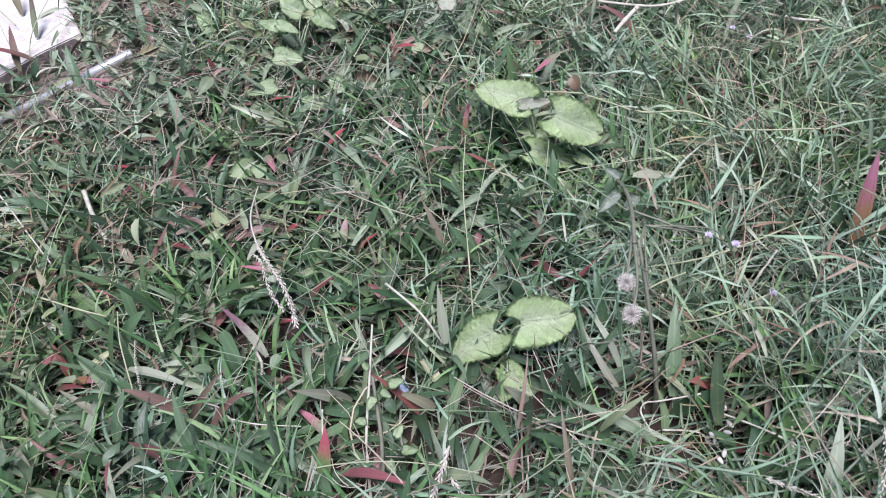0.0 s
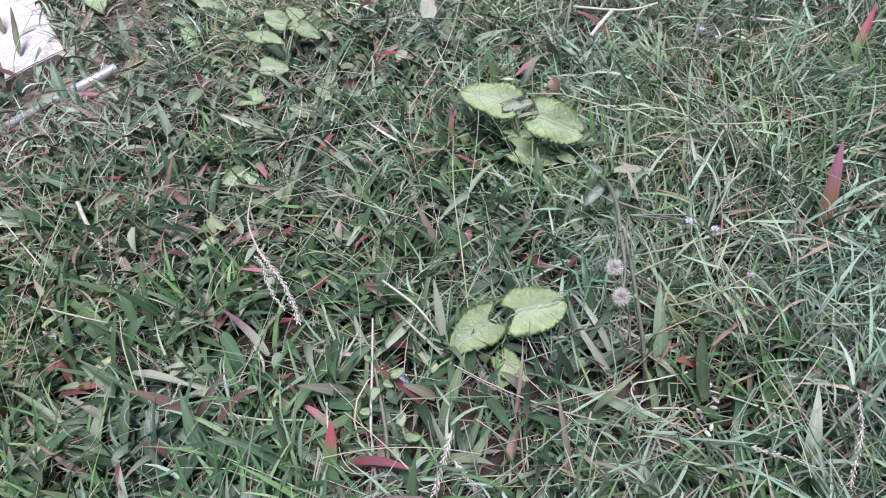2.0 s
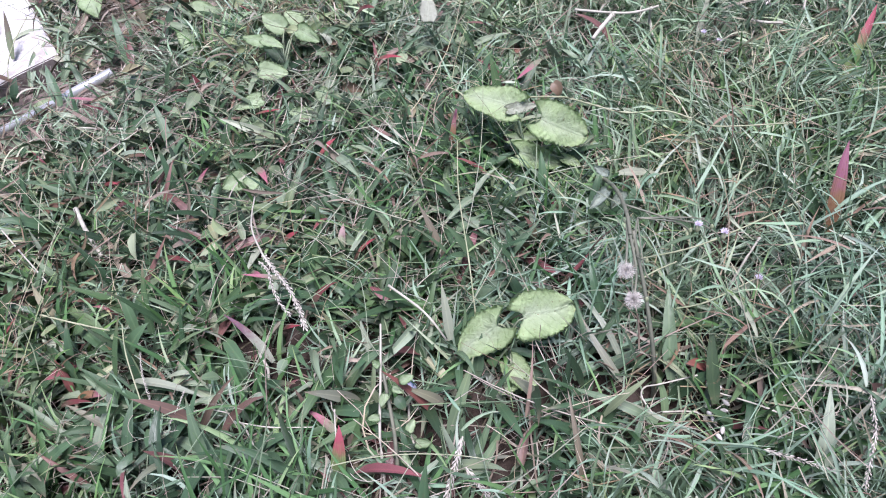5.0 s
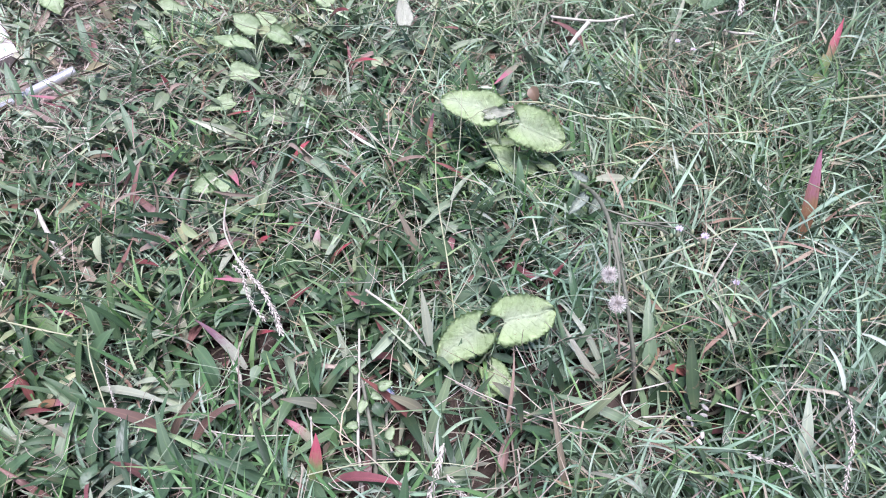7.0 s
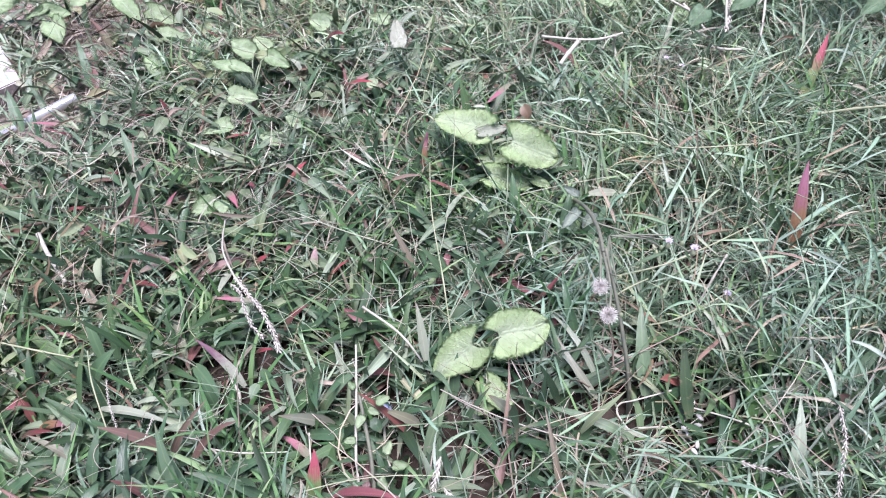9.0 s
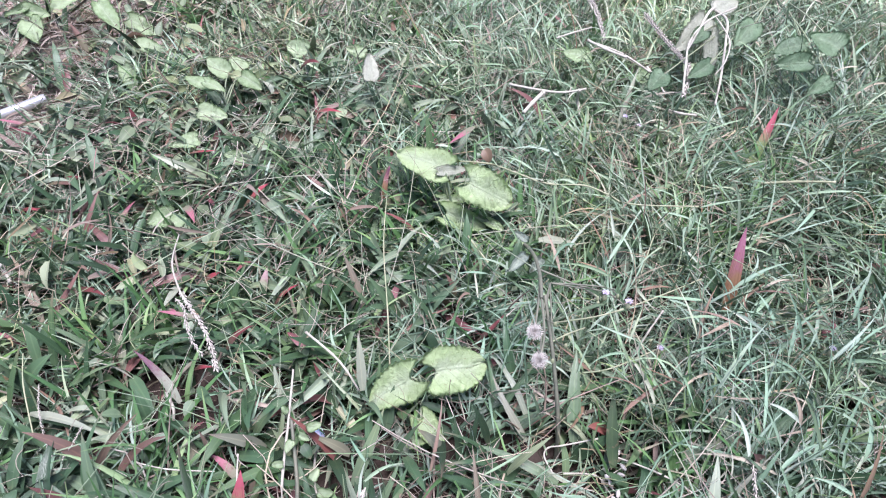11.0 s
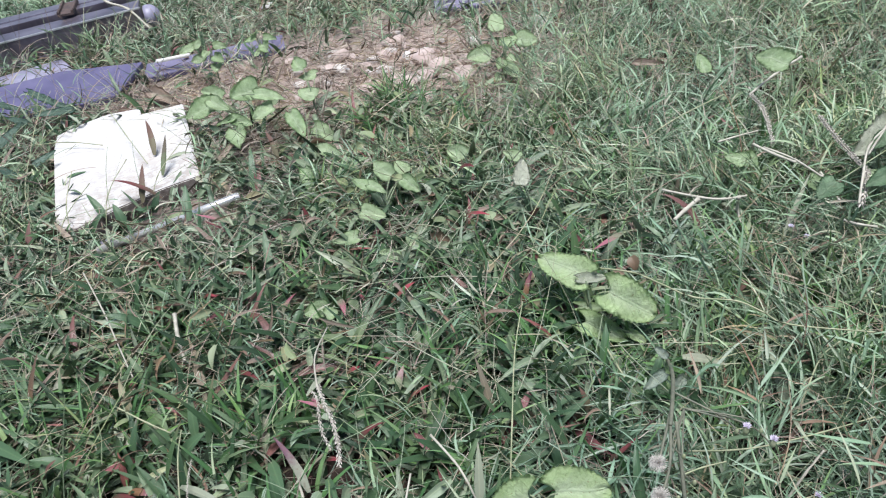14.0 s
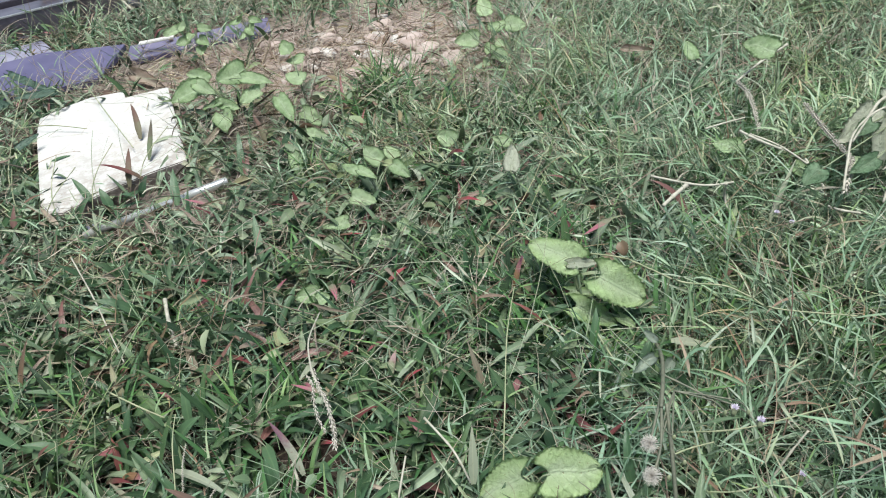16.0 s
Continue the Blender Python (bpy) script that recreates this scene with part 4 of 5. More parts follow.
red_blade((-0.155, 0.767, 0.018), (-0.140, 0.779, 0.036), 0.0073, "pink")
red_blade((-0.098, 0.784, 0.022), (-0.084, 0.757, 0.024), 0.0068, "pink")
red_blade((-0.065, 0.678, 0.025), (-0.049, 0.676, 0.037), 0.0060, "red")
red_blade((-0.182, 0.684, 0.015), (-0.148, 0.670, 0.022), 0.0062, "dark")
red_blade((-0.002, 0.640, 0.030), (0.021, 0.648, 0.046), 0.0050, "red")
red_blade((-0.096, 0.648, 0.022), (-0.079, 0.635, 0.029), 0.0045, "pink")
red_blade((-0.038, 0.599, 0.027), (-0.014, 0.609, 0.043), 0.0057, "dark")
red_blade((-0.069, 0.554, 0.024), (-0.101, 0.584, 0.052), 0.0061, "purple")
red_blade((-0.062, 0.583, 0.025), (-0.046, 0.577, 0.034), 0.0047, "red")
red_blade((-0.239, 0.549, 0.011), (-0.209, 0.543, 0.020), 0.0047, "dark")
red_blade((-0.260, 0.798, 0.009), (-0.236, 0.791, 0.020), 0.0064, "red")
red_blade((-0.012, 0.656, 0.029), (-0.007, 0.669, 0.047), 0.0082, "pale")
red_blade((-0.246, 0.842, 0.010), (-0.210, 0.828, 0.019), 0.0066, "brown")
red_blade((0.098, 0.756, 0.038), (0.108, 0.788, 0.064), 0.0056, "orange")
red_blade((0.150, 0.627, 0.042), (0.143, 0.637, 0.059), 0.0059, "brown")
red_blade((0.160, 0.574, 0.043), (0.184, 0.587, 0.061), 0.0052, "dark")
red_blade((0.184, 0.612, 0.045), (0.195, 0.614, 0.058), 0.0036, "brown")
red_blade((-0.019, 0.456, 0.022), (-0.012, 0.478, 0.052), 0.0115, "tip")
red_blade((-0.021, 0.488, 0.018), (-0.041, 0.505, 0.029), 0.0063, "pink")
red_blade((0.359, 0.570, 0.069), (0.376, 0.611, 0.120), 0.0128, "orange")
red_blade((0.460, 0.745, 0.067), (0.493, 0.783, 0.114), 0.0100, "tip")
red_blade((-0.226, 0.553, 0.012), (-0.201, 0.551, 0.013), 0.0063, "orange")
red_blade((-0.052, 0.608, 0.056), (-0.087, 0.614, 0.061), 0.0043, "pink")
red_blade((-0.232, 0.846, 0.011), (-0.210, 0.844, 0.019), 0.0104, "dark")
red_blade((-0.257, 0.794, 0.009), (-0.236, 0.797, 0.018), 0.0077, "dark")


# ---- single wide blades and dead leaves ----
def wide_blade(base, tip, width, mat):
    note_leaf(base, tip, width)
    base, tip = Vector(base), Vector(tip)
    along = tip - base
    arch = random.uniform(0.3, 0.9)
    arrays = blade_arrays(np.array([base]), np.array([math.atan2(along.y, along.x)]), np.array([math.atan2(along.z, math.hypot(along.x, along.y)) + arch * 0.5]), np.array([arch]), np.array([along.length * 1.05]), np.array([width]), 12, 5, 0.3, None, np.array([random.uniform(-0.4, 0.4)]))
    tagged(quads("grass_leaf", *arrays, mat), "wide grey-green withered grass leaf" if mat is PALEBLADE else "wide dark green grass leaf", "leaf", "wide grass leaves")


def dead_leaf(base, tip, width):
    note_leaf(base, tip, width)
    tagged(part("dead_leaf", leaf_bmesh(base, tip, width, 0.1, 0.5, 9), BROWNLEAF), "curled brown dead leaf on the ground", "leaf")


weed_h = weed(-0.80, 1.17, 0.07, "dark weed with long pointed leaves beside the board")
wide_blade((-0.176, 0.553, 0.026), (-0.123, 0.533, 0.020), 0.0078, PALEBLADE)
wide_blade((0.226, 0.658, 0.073), (0.260, 0.655, 0.067), 0.0081, PALEBLADE)
wide_blade((0.069, 0.530, 0.056), (0.068, 0.555, 0.089), 0.0076, PALEBLADE)
wide_blade((0.159, 0.486, 0.033), (0.224, 0.444, 0.026), 0.0047, PALEBLADE)
wide_blade((0.086, 0.454, 0.027), (0.097, 0.472, 0.046), 0.0061, BROAD)
wide_blade((-0.191, 0.586, 0.015), (-0.168, 0.599, 0.036), 0.0131, BROAD)
wide_blade((-0.091, 0.542, 0.023), (-0.096, 0.554, 0.045), 0.0090, BROAD)
wide_blade((-0.240, 0.620, 0.011), (-0.178, 0.575, 0.003), 0.0115, BROAD)
wide_blade((-0.401, 0.609, -0.002), (-0.339, 0.584, 0.001), 0.0120, BROAD)
wide_blade((-0.291, 0.578, 0.007), (-0.325, 0.574, 0.022), 0.0114, BROAD)
wide_blade((-0.185, 0.556, 0.015), (-0.144, 0.540, 0.021), 0.0081, BROAD)
wide_blade((-0.187, 0.606, 0.015), (-0.196, 0.637, 0.045), 0.0088, BROAD)
wide_blade((0.166, 0.671, 0.043), (0.169, 0.698, 0.072), 0.0099, BROAD)
wide_blade((0.110, 0.716, 0.039), (0.153, 0.719, 0.056), 0.0084, BROAD)
wide_blade((0.212, 0.620, 0.047), (0.252, 0.654, 0.078), 0.0061, BROAD)
wide_blade((0.130, 0.663, 0.040), (0.159, 0.685, 0.066), 0.0092, BROAD)
wide_blade((0.199, 0.636, 0.046), (0.212, 0.664, 0.075), 0.0094, BROAD)
wide_blade((0.371, 0.875, 0.060), (0.394, 0.906, 0.089), 0.0096, BROAD)
wide_blade((-0.487, 0.994, -0.009), (-0.516, 1.014, 0.016), 0.0118, BROAD)
wide_blade((-0.445, 0.970, -0.006), (-0.461, 0.986, 0.018), 0.0135, BROAD)
wide_blade((-0.348, 0.968, 0.002), (-0.359, 1.005, 0.033), 0.0133, BROAD)
wide_blade((-0.232, 0.620, 0.011), (-0.190, 0.583, 0.013), 0.0091, BROAD)
wide_blade((-0.110, 0.583, 0.021), (-0.088, 0.549, 0.021), 0.0105, BROAD)
wide_blade((-0.162, 0.515, 0.017), (-0.150, 0.480, 0.015), 0.0080, BROAD)
wide_blade((-0.209, 0.662, 0.013), (-0.176, 0.663, 0.028), 0.0071, BROAD)
wide_blade((-0.190, 0.649, 0.015), (-0.194, 0.615, 0.014), 0.0069, BROAD)
wide_blade((-0.114, 0.499, 0.021), (-0.092, 0.493, 0.031), 0.0069, BROAD)
wide_blade((-0.057, 0.566, 0.025), (-0.041, 0.541, 0.029), 0.0074, BROAD)

dead_leaf((-0.649, 1.472, -0.032), (-0.568, 1.418, -0.039), 0.0289)
dead_leaf((0.248, 1.221, 0.090), (0.292, 1.213, 0.087), 0.0119)
dead_leaf((-0.365, 1.128, 0.001), (-0.352, 1.171, 0.014), 0.0106)
weed_leaf(weed_g, (0.561, 0.822, 0.155), (0.540, 0.846, 0.162), 0.0313, mat=TEALLEAF)
weed_leaf(weed_g, (0.533, 0.838, 0.153), (0.501, 0.836, 0.150), 0.0211, mat=TEALLEAF)
weed_leaf(weed_g, (0.522, 0.807, 0.152), (0.485, 0.803, 0.149), 0.0173, mat=TEALLEAF)
weed_leaf(weed_g, (0.525, 0.772, 0.152), (0.499, 0.760, 0.146), 0.0145, mat=TEALLEAF)
weed_leaf(weed_g, (0.506, 0.893, 0.150), (0.479, 0.866, 0.140), 0.0223, mat=TEALLEAF)
weed_leaf(weed_g, (0.447, 0.885, 0.146), (0.428, 0.871, 0.140), 0.0145, mat=TEALLEAF)
weed_leaf(weed_g, (0.427, 0.821, 0.144), (0.401, 0.807, 0.138), 0.0156, mat=TEALLEAF)
weed_leaf(weed_g, (0.377, 0.811, 0.140), (0.357, 0.797, 0.134), 0.0186, mat=TEALLEAF)
weed_leaf(weed_h, (-0.919, 1.480, -0.023), (-0.787, 1.409, -0.040), 0.0136, mat=DARKLEAF)
weed_leaf(weed_h, (-0.743, 1.355, -0.009), (-0.822, 1.345, -0.014), 0.0140, mat=DARKLEAF)
weed_leaf(weed_h, (-0.804, 1.215, -0.014), (-0.801, 1.285, 0.004), 0.0155, mat=DARKLEAF)
weed_leaf(weed_h, (-0.815, 1.318, -0.015), (-0.872, 1.337, -0.011), 0.0113, mat=DARKLEAF)
weed_leaf(weed_h, (-0.684, 1.140, -0.005), (-0.664, 1.173, 0.005), 0.0121, mat=DARKLEAF)
weed_leaf(weed_h, (-0.970, 1.439, -0.028), (-0.895, 1.417, -0.032), 0.0109, mat=DARKLEAF)
weed_leaf(weed_h, (-0.698, 1.107, -0.006), (-0.751, 1.133, 0.001), 0.0119, mat=DARKLEAF)


# ---- stalks, seed heads, sticks ----
PALESTICK = plain_material("bleached_stalk", (0.32, 0.305, 0.245), (0.46, 0.44, 0.37), 140.0, 0.75, 0.2, distance=0.0004)
SPIKE = plain_material("seed_spike", (0.38, 0.345, 0.30), (0.54, 0.50, 0.45), 260.0, 0.8, 0.1, distance=0.0003)
GREENSTEM = plain_material("green_stem", (0.20, 0.24, 0.13), (0.36, 0.35, 0.23), 60.0, 0.6, 0.2)


def clear_along(points, radius):
    for a, b in zip(points, points[1:]):
        note_leaf(a, b, radius * 2.6)


def seed_stalk(points, radius):
    clear_along(points, radius)
    tagged(part("grass_stalk", stem_bmesh(points, radius * 0.8, radius, 6, 0.2), PALESTICK), "bleached dry grass stalk bent over", "stalk", "dry stalks")


def dry_stick(points, radius):
    clear_along(points, radius)
    tagged(part("dry_stalk", stem_bmesh(points, radius, radius * 0.8, 7, 0.25), PALESTICK), "bleached dry stalk caught in the grass", "stalk", "dry stalks")


def runner(points, radius):
    clear_along(points, radius)
    tagged(part("grass_runner", stem_bmesh(points, radius, radius * 0.7, 6, 0.35), GREENSTEM), "long thin jointed grass runner", "stem", "grass runners")


def seed_spike(points, radius):
    clear_along(points, radius * 1.6)
    root = empty("seed_head", points[0], "bleached grass seed head with crowded spikelets", "seed head", "seed heads")
    part("stem", stem_bmesh(points, radius * 0.45, radius * 0.25, 6), PALESTICK, root)
    pts = [Vector(p) for p in points]
    bm = bmesh.new()
    total = sum((b - a).length for a, b in zip(pts, pts[1:]))
    count = max(12, int(total / 0.0008))
    for i in range(count):
        d = total * (i + 0.5) / count
        for a, b in zip(pts, pts[1:]):
            if d <= (b - a).length:
                break
            d -= (b - a).length
        tan = (b - a).normalized()
        at = a + tan * min(d, (b - a).length)
        out = (tan.orthogonal().normalized()).copy()
        out.rotate(Matrix.Rotation(i * 2.4 + random.uniform(-0.4, 0.4), 3, tan))
        way = (tan * 1.0 + out * 0.5).normalized()
        side = way.cross(out).normalized()
        size, wide = radius * random.uniform(2.6, 3.6), radius * 0.62
        p0 = at + out * radius * 0.3
        vs = [bm.verts.new(q) for q in (p0, p0 + way * size * 0.5 + side * wide, p0 + way * size, p0 + way * size * 0.5 - side * wide, p0 + way * size * 0.5 + out * wide)]
        for tri in ((0, 1, 4), (1, 2, 4), (2, 3, 4), (3, 0, 4), (0, 3, 2, 1)):
            bm.faces.new([vs[k] for k in tri])
    part("spike", bm, SPIKE, root, smooth=False)


seed_stalk([(-0.082, 0.700, 0.063), (-0.075, 0.645, 0.084), (-0.062, 0.606, 0.095), (-0.053, 0.588, 0.096)], 0.00080)
seed_spike([(-0.061, 0.604, 0.095), (-0.048, 0.580, 0.096), (-0.040, 0.568, 0.092), (-0.033, 0.551, 0.087), (-0.030, 0.538, 0.083)], 0.00129)
seed_spike([(-0.063, 0.596, 0.095), (-0.055, 0.585, 0.096), (-0.055, 0.579, 0.086), (-0.051, 0.569, 0.076), (-0.045, 0.562, 0.071)], 0.00103)
dry_stick([(0.267, 0.839, 0.106), (0.252, 0.822, 0.105), (0.240, 0.807, 0.104)], 0.00221)
dry_stick([(0.238, 0.868, 0.099), (0.272, 0.848, 0.102), (0.292, 0.843, 0.103), (0.314, 0.845, 0.105)], 0.00133)
dry_stick([(0.306, 0.843, 0.105), (0.310, 0.852, 0.085), (0.312, 0.842, 0.075)], 0.00152)
dry_stick([(0.443, 1.132, 0.125), (0.403, 1.092, 0.122), (0.364, 1.052, 0.114)], 0.00164)
seed_spike([(0.364, 1.052, 0.114), (0.370, 1.020, 0.115), (0.370, 0.992, 0.110), (0.369, 0.961, 0.100)], 0.00153)
seed_spike([(0.408, 0.956, 0.133), (0.409, 0.912, 0.133), (0.411, 0.876, 0.133), (0.415, 0.840, 0.133)], 0.00171)
seed_spike([(0.415, 0.840, 0.133), (0.403, 0.812, 0.132), (0.399, 0.802, 0.122)], 0.00191)
dry_stick([(0.343, 0.943, 0.107), (0.357, 0.918, 0.109), (0.373, 0.898, 0.110)], 0.00161)
dry_stick([(0.391, 0.807, 0.101), (0.400, 0.799, 0.102), (0.414, 0.793, 0.103)], 0.00140)
dry_stick([(0.309, 0.954, 0.105), (0.329, 0.963, 0.106), (0.355, 0.972, 0.108)], 0.00106)
dry_stick([(0.396, 0.890, 0.102), (0.398, 0.864, 0.102), (0.397, 0.838, 0.102)], 0.00132)
runner([(0.156, 0.764, 0.082), (0.194, 0.738, 0.096), (0.216, 0.714, 0.102), (0.236, 0.690, 0.109), (0.269, 0.689, 0.106), (0.288, 0.679, 0.103), (0.303, 0.664, 0.104), (0.361, 0.656, 0.104)], 0.00079)
runner([(0.217, 0.571, 0.067), (0.244, 0.564, 0.079), (0.269, 0.567, 0.082), (0.304, 0.577, 0.084), (0.342, 0.589, 0.087)], 0.00067)
runner([(0.206, 0.538, 0.086), (0.218, 0.543, 0.087), (0.234, 0.547, 0.089)], 0.00064)
dry_stick([(0.280, 0.546, 0.052), (0.289, 0.552, 0.073), (0.301, 0.562, 0.084)], 0.00092)
runner([(0.300, 0.607, 0.064), (0.312, 0.627, 0.075), (0.325, 0.647, 0.086), (0.338, 0.653, 0.097)], 0.00073)
runner([(0.090, 0.549, 0.057), (0.091, 0.586, 0.077), (0.092, 0.648, 0.087), (0.098, 0.697, 0.098)], 0.00060)
runner([(0.168, 0.678, 0.063), (0.180, 0.643, 0.064), (0.197, 0.628, 0.046)], 0.00079)
runner([(-0.691, 1.375, -0.005), (-0.550, 1.199, 0.016), (-0.481, 1.124, 0.002)], 0.00096)
runner([(-0.754, 1.238, -0.020), (-0.677, 1.225, -0.009), (-0.604, 1.208, -0.008)], 0.00097)
runner([(0.033, 1.134, 0.023), (0.026, 1.166, 0.052), (0.023, 1.191, 0.082)], 0.00110)
runner([(0.206, 0.985, 0.067), (0.263, 0.993, 0.111), (0.333, 1.048, 0.117)], 0.00090)
dry_stick([(-0.400, 0.813, 0.038), (-0.347, 0.755, 0.032), (-0.310, 0.711, 0.025), (-0.281, 0.677, 0.017)], 0.00080)
dry_stick([(-0.267, 0.754, 0.029), (-0.248, 0.719, 0.030), (-0.233, 0.695, 0.021)], 0.00214)
runner([(-0.260, 0.621, 0.039), (-0.222, 0.603, 0.042), (-0.201, 0.599, 0.034)], 0.00083)
runner([(-0.167, 0.533, 0.027), (-0.176, 0.564, 0.046), (-0.179, 0.586, 0.056)], 0.00062)
dry_stick([(0.028, 0.583, 0.062), (0.048, 0.562, 0.059), (0.058, 0.549, 0.055), (0.066, 0.538, 0.045)], 0.00098)
seed_spike([(0.245, 0.413, 0.070), (0.256, 0.407, 0.070), (0.267, 0.401, 0.071), (0.290, 0.391, 0.063)], 0.00102)
seed_spike([(0.307, 0.426, 0.095), (0.300, 0.406, 0.094), (0.292, 0.392, 0.088), (0.284, 0.379, 0.083)], 0.00098)
seed_spike([(0.068, 0.451, 0.065), (0.062, 0.438, 0.060), (0.052, 0.418, 0.049)], 0.00141)
seed_spike([(0.067, 0.435, 0.055), (0.073, 0.426, 0.051), (0.080, 0.415, 0.046)], 0.00123)
seed_spike([(-0.171, 0.572, 0.036), (-0.165, 0.550, 0.037), (-0.155, 0.527, 0.038), (-0.148, 0.513, 0.033)], 0.00068)
seed_spike([(-0.129, 0.530, 0.040), (-0.133, 0.516, 0.039), (-0.139, 0.508, 0.034)], 0.00066)
dry_stick([(-0.273, 0.763, 0.018), (-0.261, 0.740, 0.019), (-0.254, 0.727, 0.010)], 0.00140)
dry_stick([(-0.081, 0.564, 0.024), (-0.075, 0.553, 0.019), (-0.075, 0.546, 0.014)], 0.00130)
dry_stick([(-0.315, 0.916, 0.005), (-0.279, 0.904, 0.008), (-0.234, 0.889, 0.011)], 0.00144)
dry_stick([(0.195, 0.457, 0.046), (0.192, 0.471, 0.045), (0.196, 0.477, 0.046), (0.205, 0.475, 0.051), (0.229, 0.474, 0.058)], 0.00064)
dry_stick([(0.035, 0.527, 0.023), (0.033, 0.474, 0.013), (0.068, 0.472, 0.015)], 0.00108)
dry_stick([(-0.084, 0.495, 0.043), (-0.064, 0.490, 0.040), (-0.034, 0.487, 0.037)], 0.00051)
dry_stick([(-0.017, 0.492, 0.049), (-0.018, 0.475, 0.039), (-0.017, 0.457, 0.029)], 0.00063)
dry_stick([(0.235, 0.467, 0.049), (0.263, 0.442, 0.061), (0.286, 0.419, 0.063)], 0.00061)
runner([(0.229, 0.522, 0.068), (0.252, 0.523, 0.070), (0.295, 0.536, 0.074)], 0.00067)
dry_stick([(0.390, 0.789, 0.131), (0.402, 0.821, 0.142), (0.415, 0.851, 0.153), (0.438, 0.870, 0.165), (0.477, 0.892, 0.168)], 0.00107)
dry_stick([(0.449, 0.877, 0.166), (0.454, 0.846, 0.156), (0.444, 0.824, 0.145), (0.432, 0.815, 0.135)], 0.00080)
dry_stick([(0.377, 1.100, 0.100), (0.376, 1.031, 0.100), (0.369, 0.965, 0.100)], 0.00135)
dry_stick([(0.357, 0.950, 0.099), (0.381, 0.917, 0.101), (0.405, 0.856, 0.102)], 0.00120)
runner([(0.439, 0.693, 0.095), (0.462, 0.679, 0.107), (0.484, 0.662, 0.119)], 0.00136)


# withered weed hanging over in the long grass
weed_k = weed(0.470, 0.925, 0.12, "withered grey weed with limp hanging leaves", "withered weeds")
weed_leaf(weed_k, (0.456, 0.905, 0.150), (0.420, 0.872, 0.128), 0.0230, mat=DRYLEAF)
weed_leaf(weed_k, (0.470, 0.920, 0.152), (0.512, 0.948, 0.150), 0.0210, mat=DRYLEAF)
weed_leaf(weed_k, (0.462, 0.900, 0.140), (0.455, 0.862, 0.105), 0.0150, mat=DRYLEAF)
part("stem", stem_bmesh([(0.472, 0.925, 0.150), (0.470, 0.890, 0.156), (0.460, 0.862, 0.148), (0.440, 0.815, 0.130), (0.432, 0.796, 0.112)], 0.0016, 0.0011), PALESTICK, weed_k, "bleached drooping stem")
part("stem", stem_bmesh([(0.472, 0.925, 0.152), (0.456, 0.905, 0.156), (0.440, 0.885, 0.148), (0.424, 0.866, 0.135)], 0.0018, 0.0010), PALESTICK, weed_k, "bleached drooping stem")
wide_blade((0.345, 0.815, 0.075), (0.382, 0.880, 0.105), 0.0055, PALEBLADE)


# ---- flowering weed ----
PURPLEPETAL = plain_material("lilac_floret", (0.52, 0.46, 0.60), (0.70, 0.66, 0.76), 300.0, 0.7, 0.2)
FLUFF = plain_material("seed_fluff", (0.50, 0.47, 0.43), (0.62, 0.59, 0.55), 200.0, 0.9, 0.1)
PAPER = plain_material("papery_pod", (0.44, 0.42, 0.38), (0.58, 0.56, 0.52), 200.0, 0.7, 0.3)
DARKSTEM = plain_material("dark_stem", (0.10, 0.11, 0.08), (0.17, 0.17, 0.12), 120.0, 0.6, 0.4)
GREYLEAF = broadleaf_material("grey_leaf", (0.26, 0.32, 0.27), (0.36, 0.41, 0.35), vein=(0.42, 0.46, 0.40), rough=0.6)


def fluff_bmesh(at, radius, bristles=220):
    bm = bmesh.new()
    at = Vector(at)
    for i in range(bristles):
        z = 1 - 1.75 * (i + 0.5) / bristles
        a = i * 2.39996
        r = math.sqrt(max(0, 1 - z * z))
        way = Vector((r * math.cos(a), r * math.sin(a), z + random.uniform(-0.08, 0.08))).normalized()
        side = way.orthogonal().normalized() * 0.00011
        tip = at + way * radius * random.uniform(0.8, 1.08)
        vs = [bm.verts.new(p) for p in (at + side, at - side, tip - side * 0.8, tip + side * 0.8)]
        bm.faces.new(vs)
        cross = way.cross(side)
        vs = [bm.verts.new(p) for p in (at + cross, at - cross, tip - cross * 0.8, tip + cross * 0.8)]
        bm.faces.new(vs)
    return bm


def bud_bmesh(at, r, long):
    bm = bmesh.new()
    bmesh.ops.create_uvsphere(bm, u_segments=10, v_segments=7, radius=r)
    for v in bm.verts:
        v.co.z *= long
        v.co.xy *= 1 - 0.25 * max(0, v.co.z / (r * long))
    bmesh.ops.translate(bm, verts=bm.verts[:], vec=Vector(at))
    return bm


def floret_bmesh(at, r, petals=26):
    bm = bmesh.new()
    at = Vector(at)
    for i in range(petals):
        a, t = i * 2.4, math.sqrt((i + 0.5) / petals)
        way = Vector((math.cos(a) * t, math.sin(a) * t, 1.05 - 0.6 * t)).normalized()
        side = way.orthogonal().normalized()
        p = [at, at + way * r * 0.7 + side * r * 0.16, at + way * r * 1.2, at + way * r * 0.7 - side * r * 0.16]
        bm.faces.new([bm.verts.new(q) for q in p])
    return bm


def flower_stem(root, points, r0=0.0011, r1=0.0006, mat=None):
    return part("stem", stem_bmesh(points, r0, r1, 6), mat or DARKSTEM, root)


def fluff_head(root, at, radius=0.0058):
    head = part("seed_head", bud_bmesh(Vector(at) - Vector((0, 0, 0.002)), 0.0016, 1.3), GREENSTEM, root, "pale fluffy seed head")
    part("bristles", fluff_bmesh(at, radius), FLUFF, head)


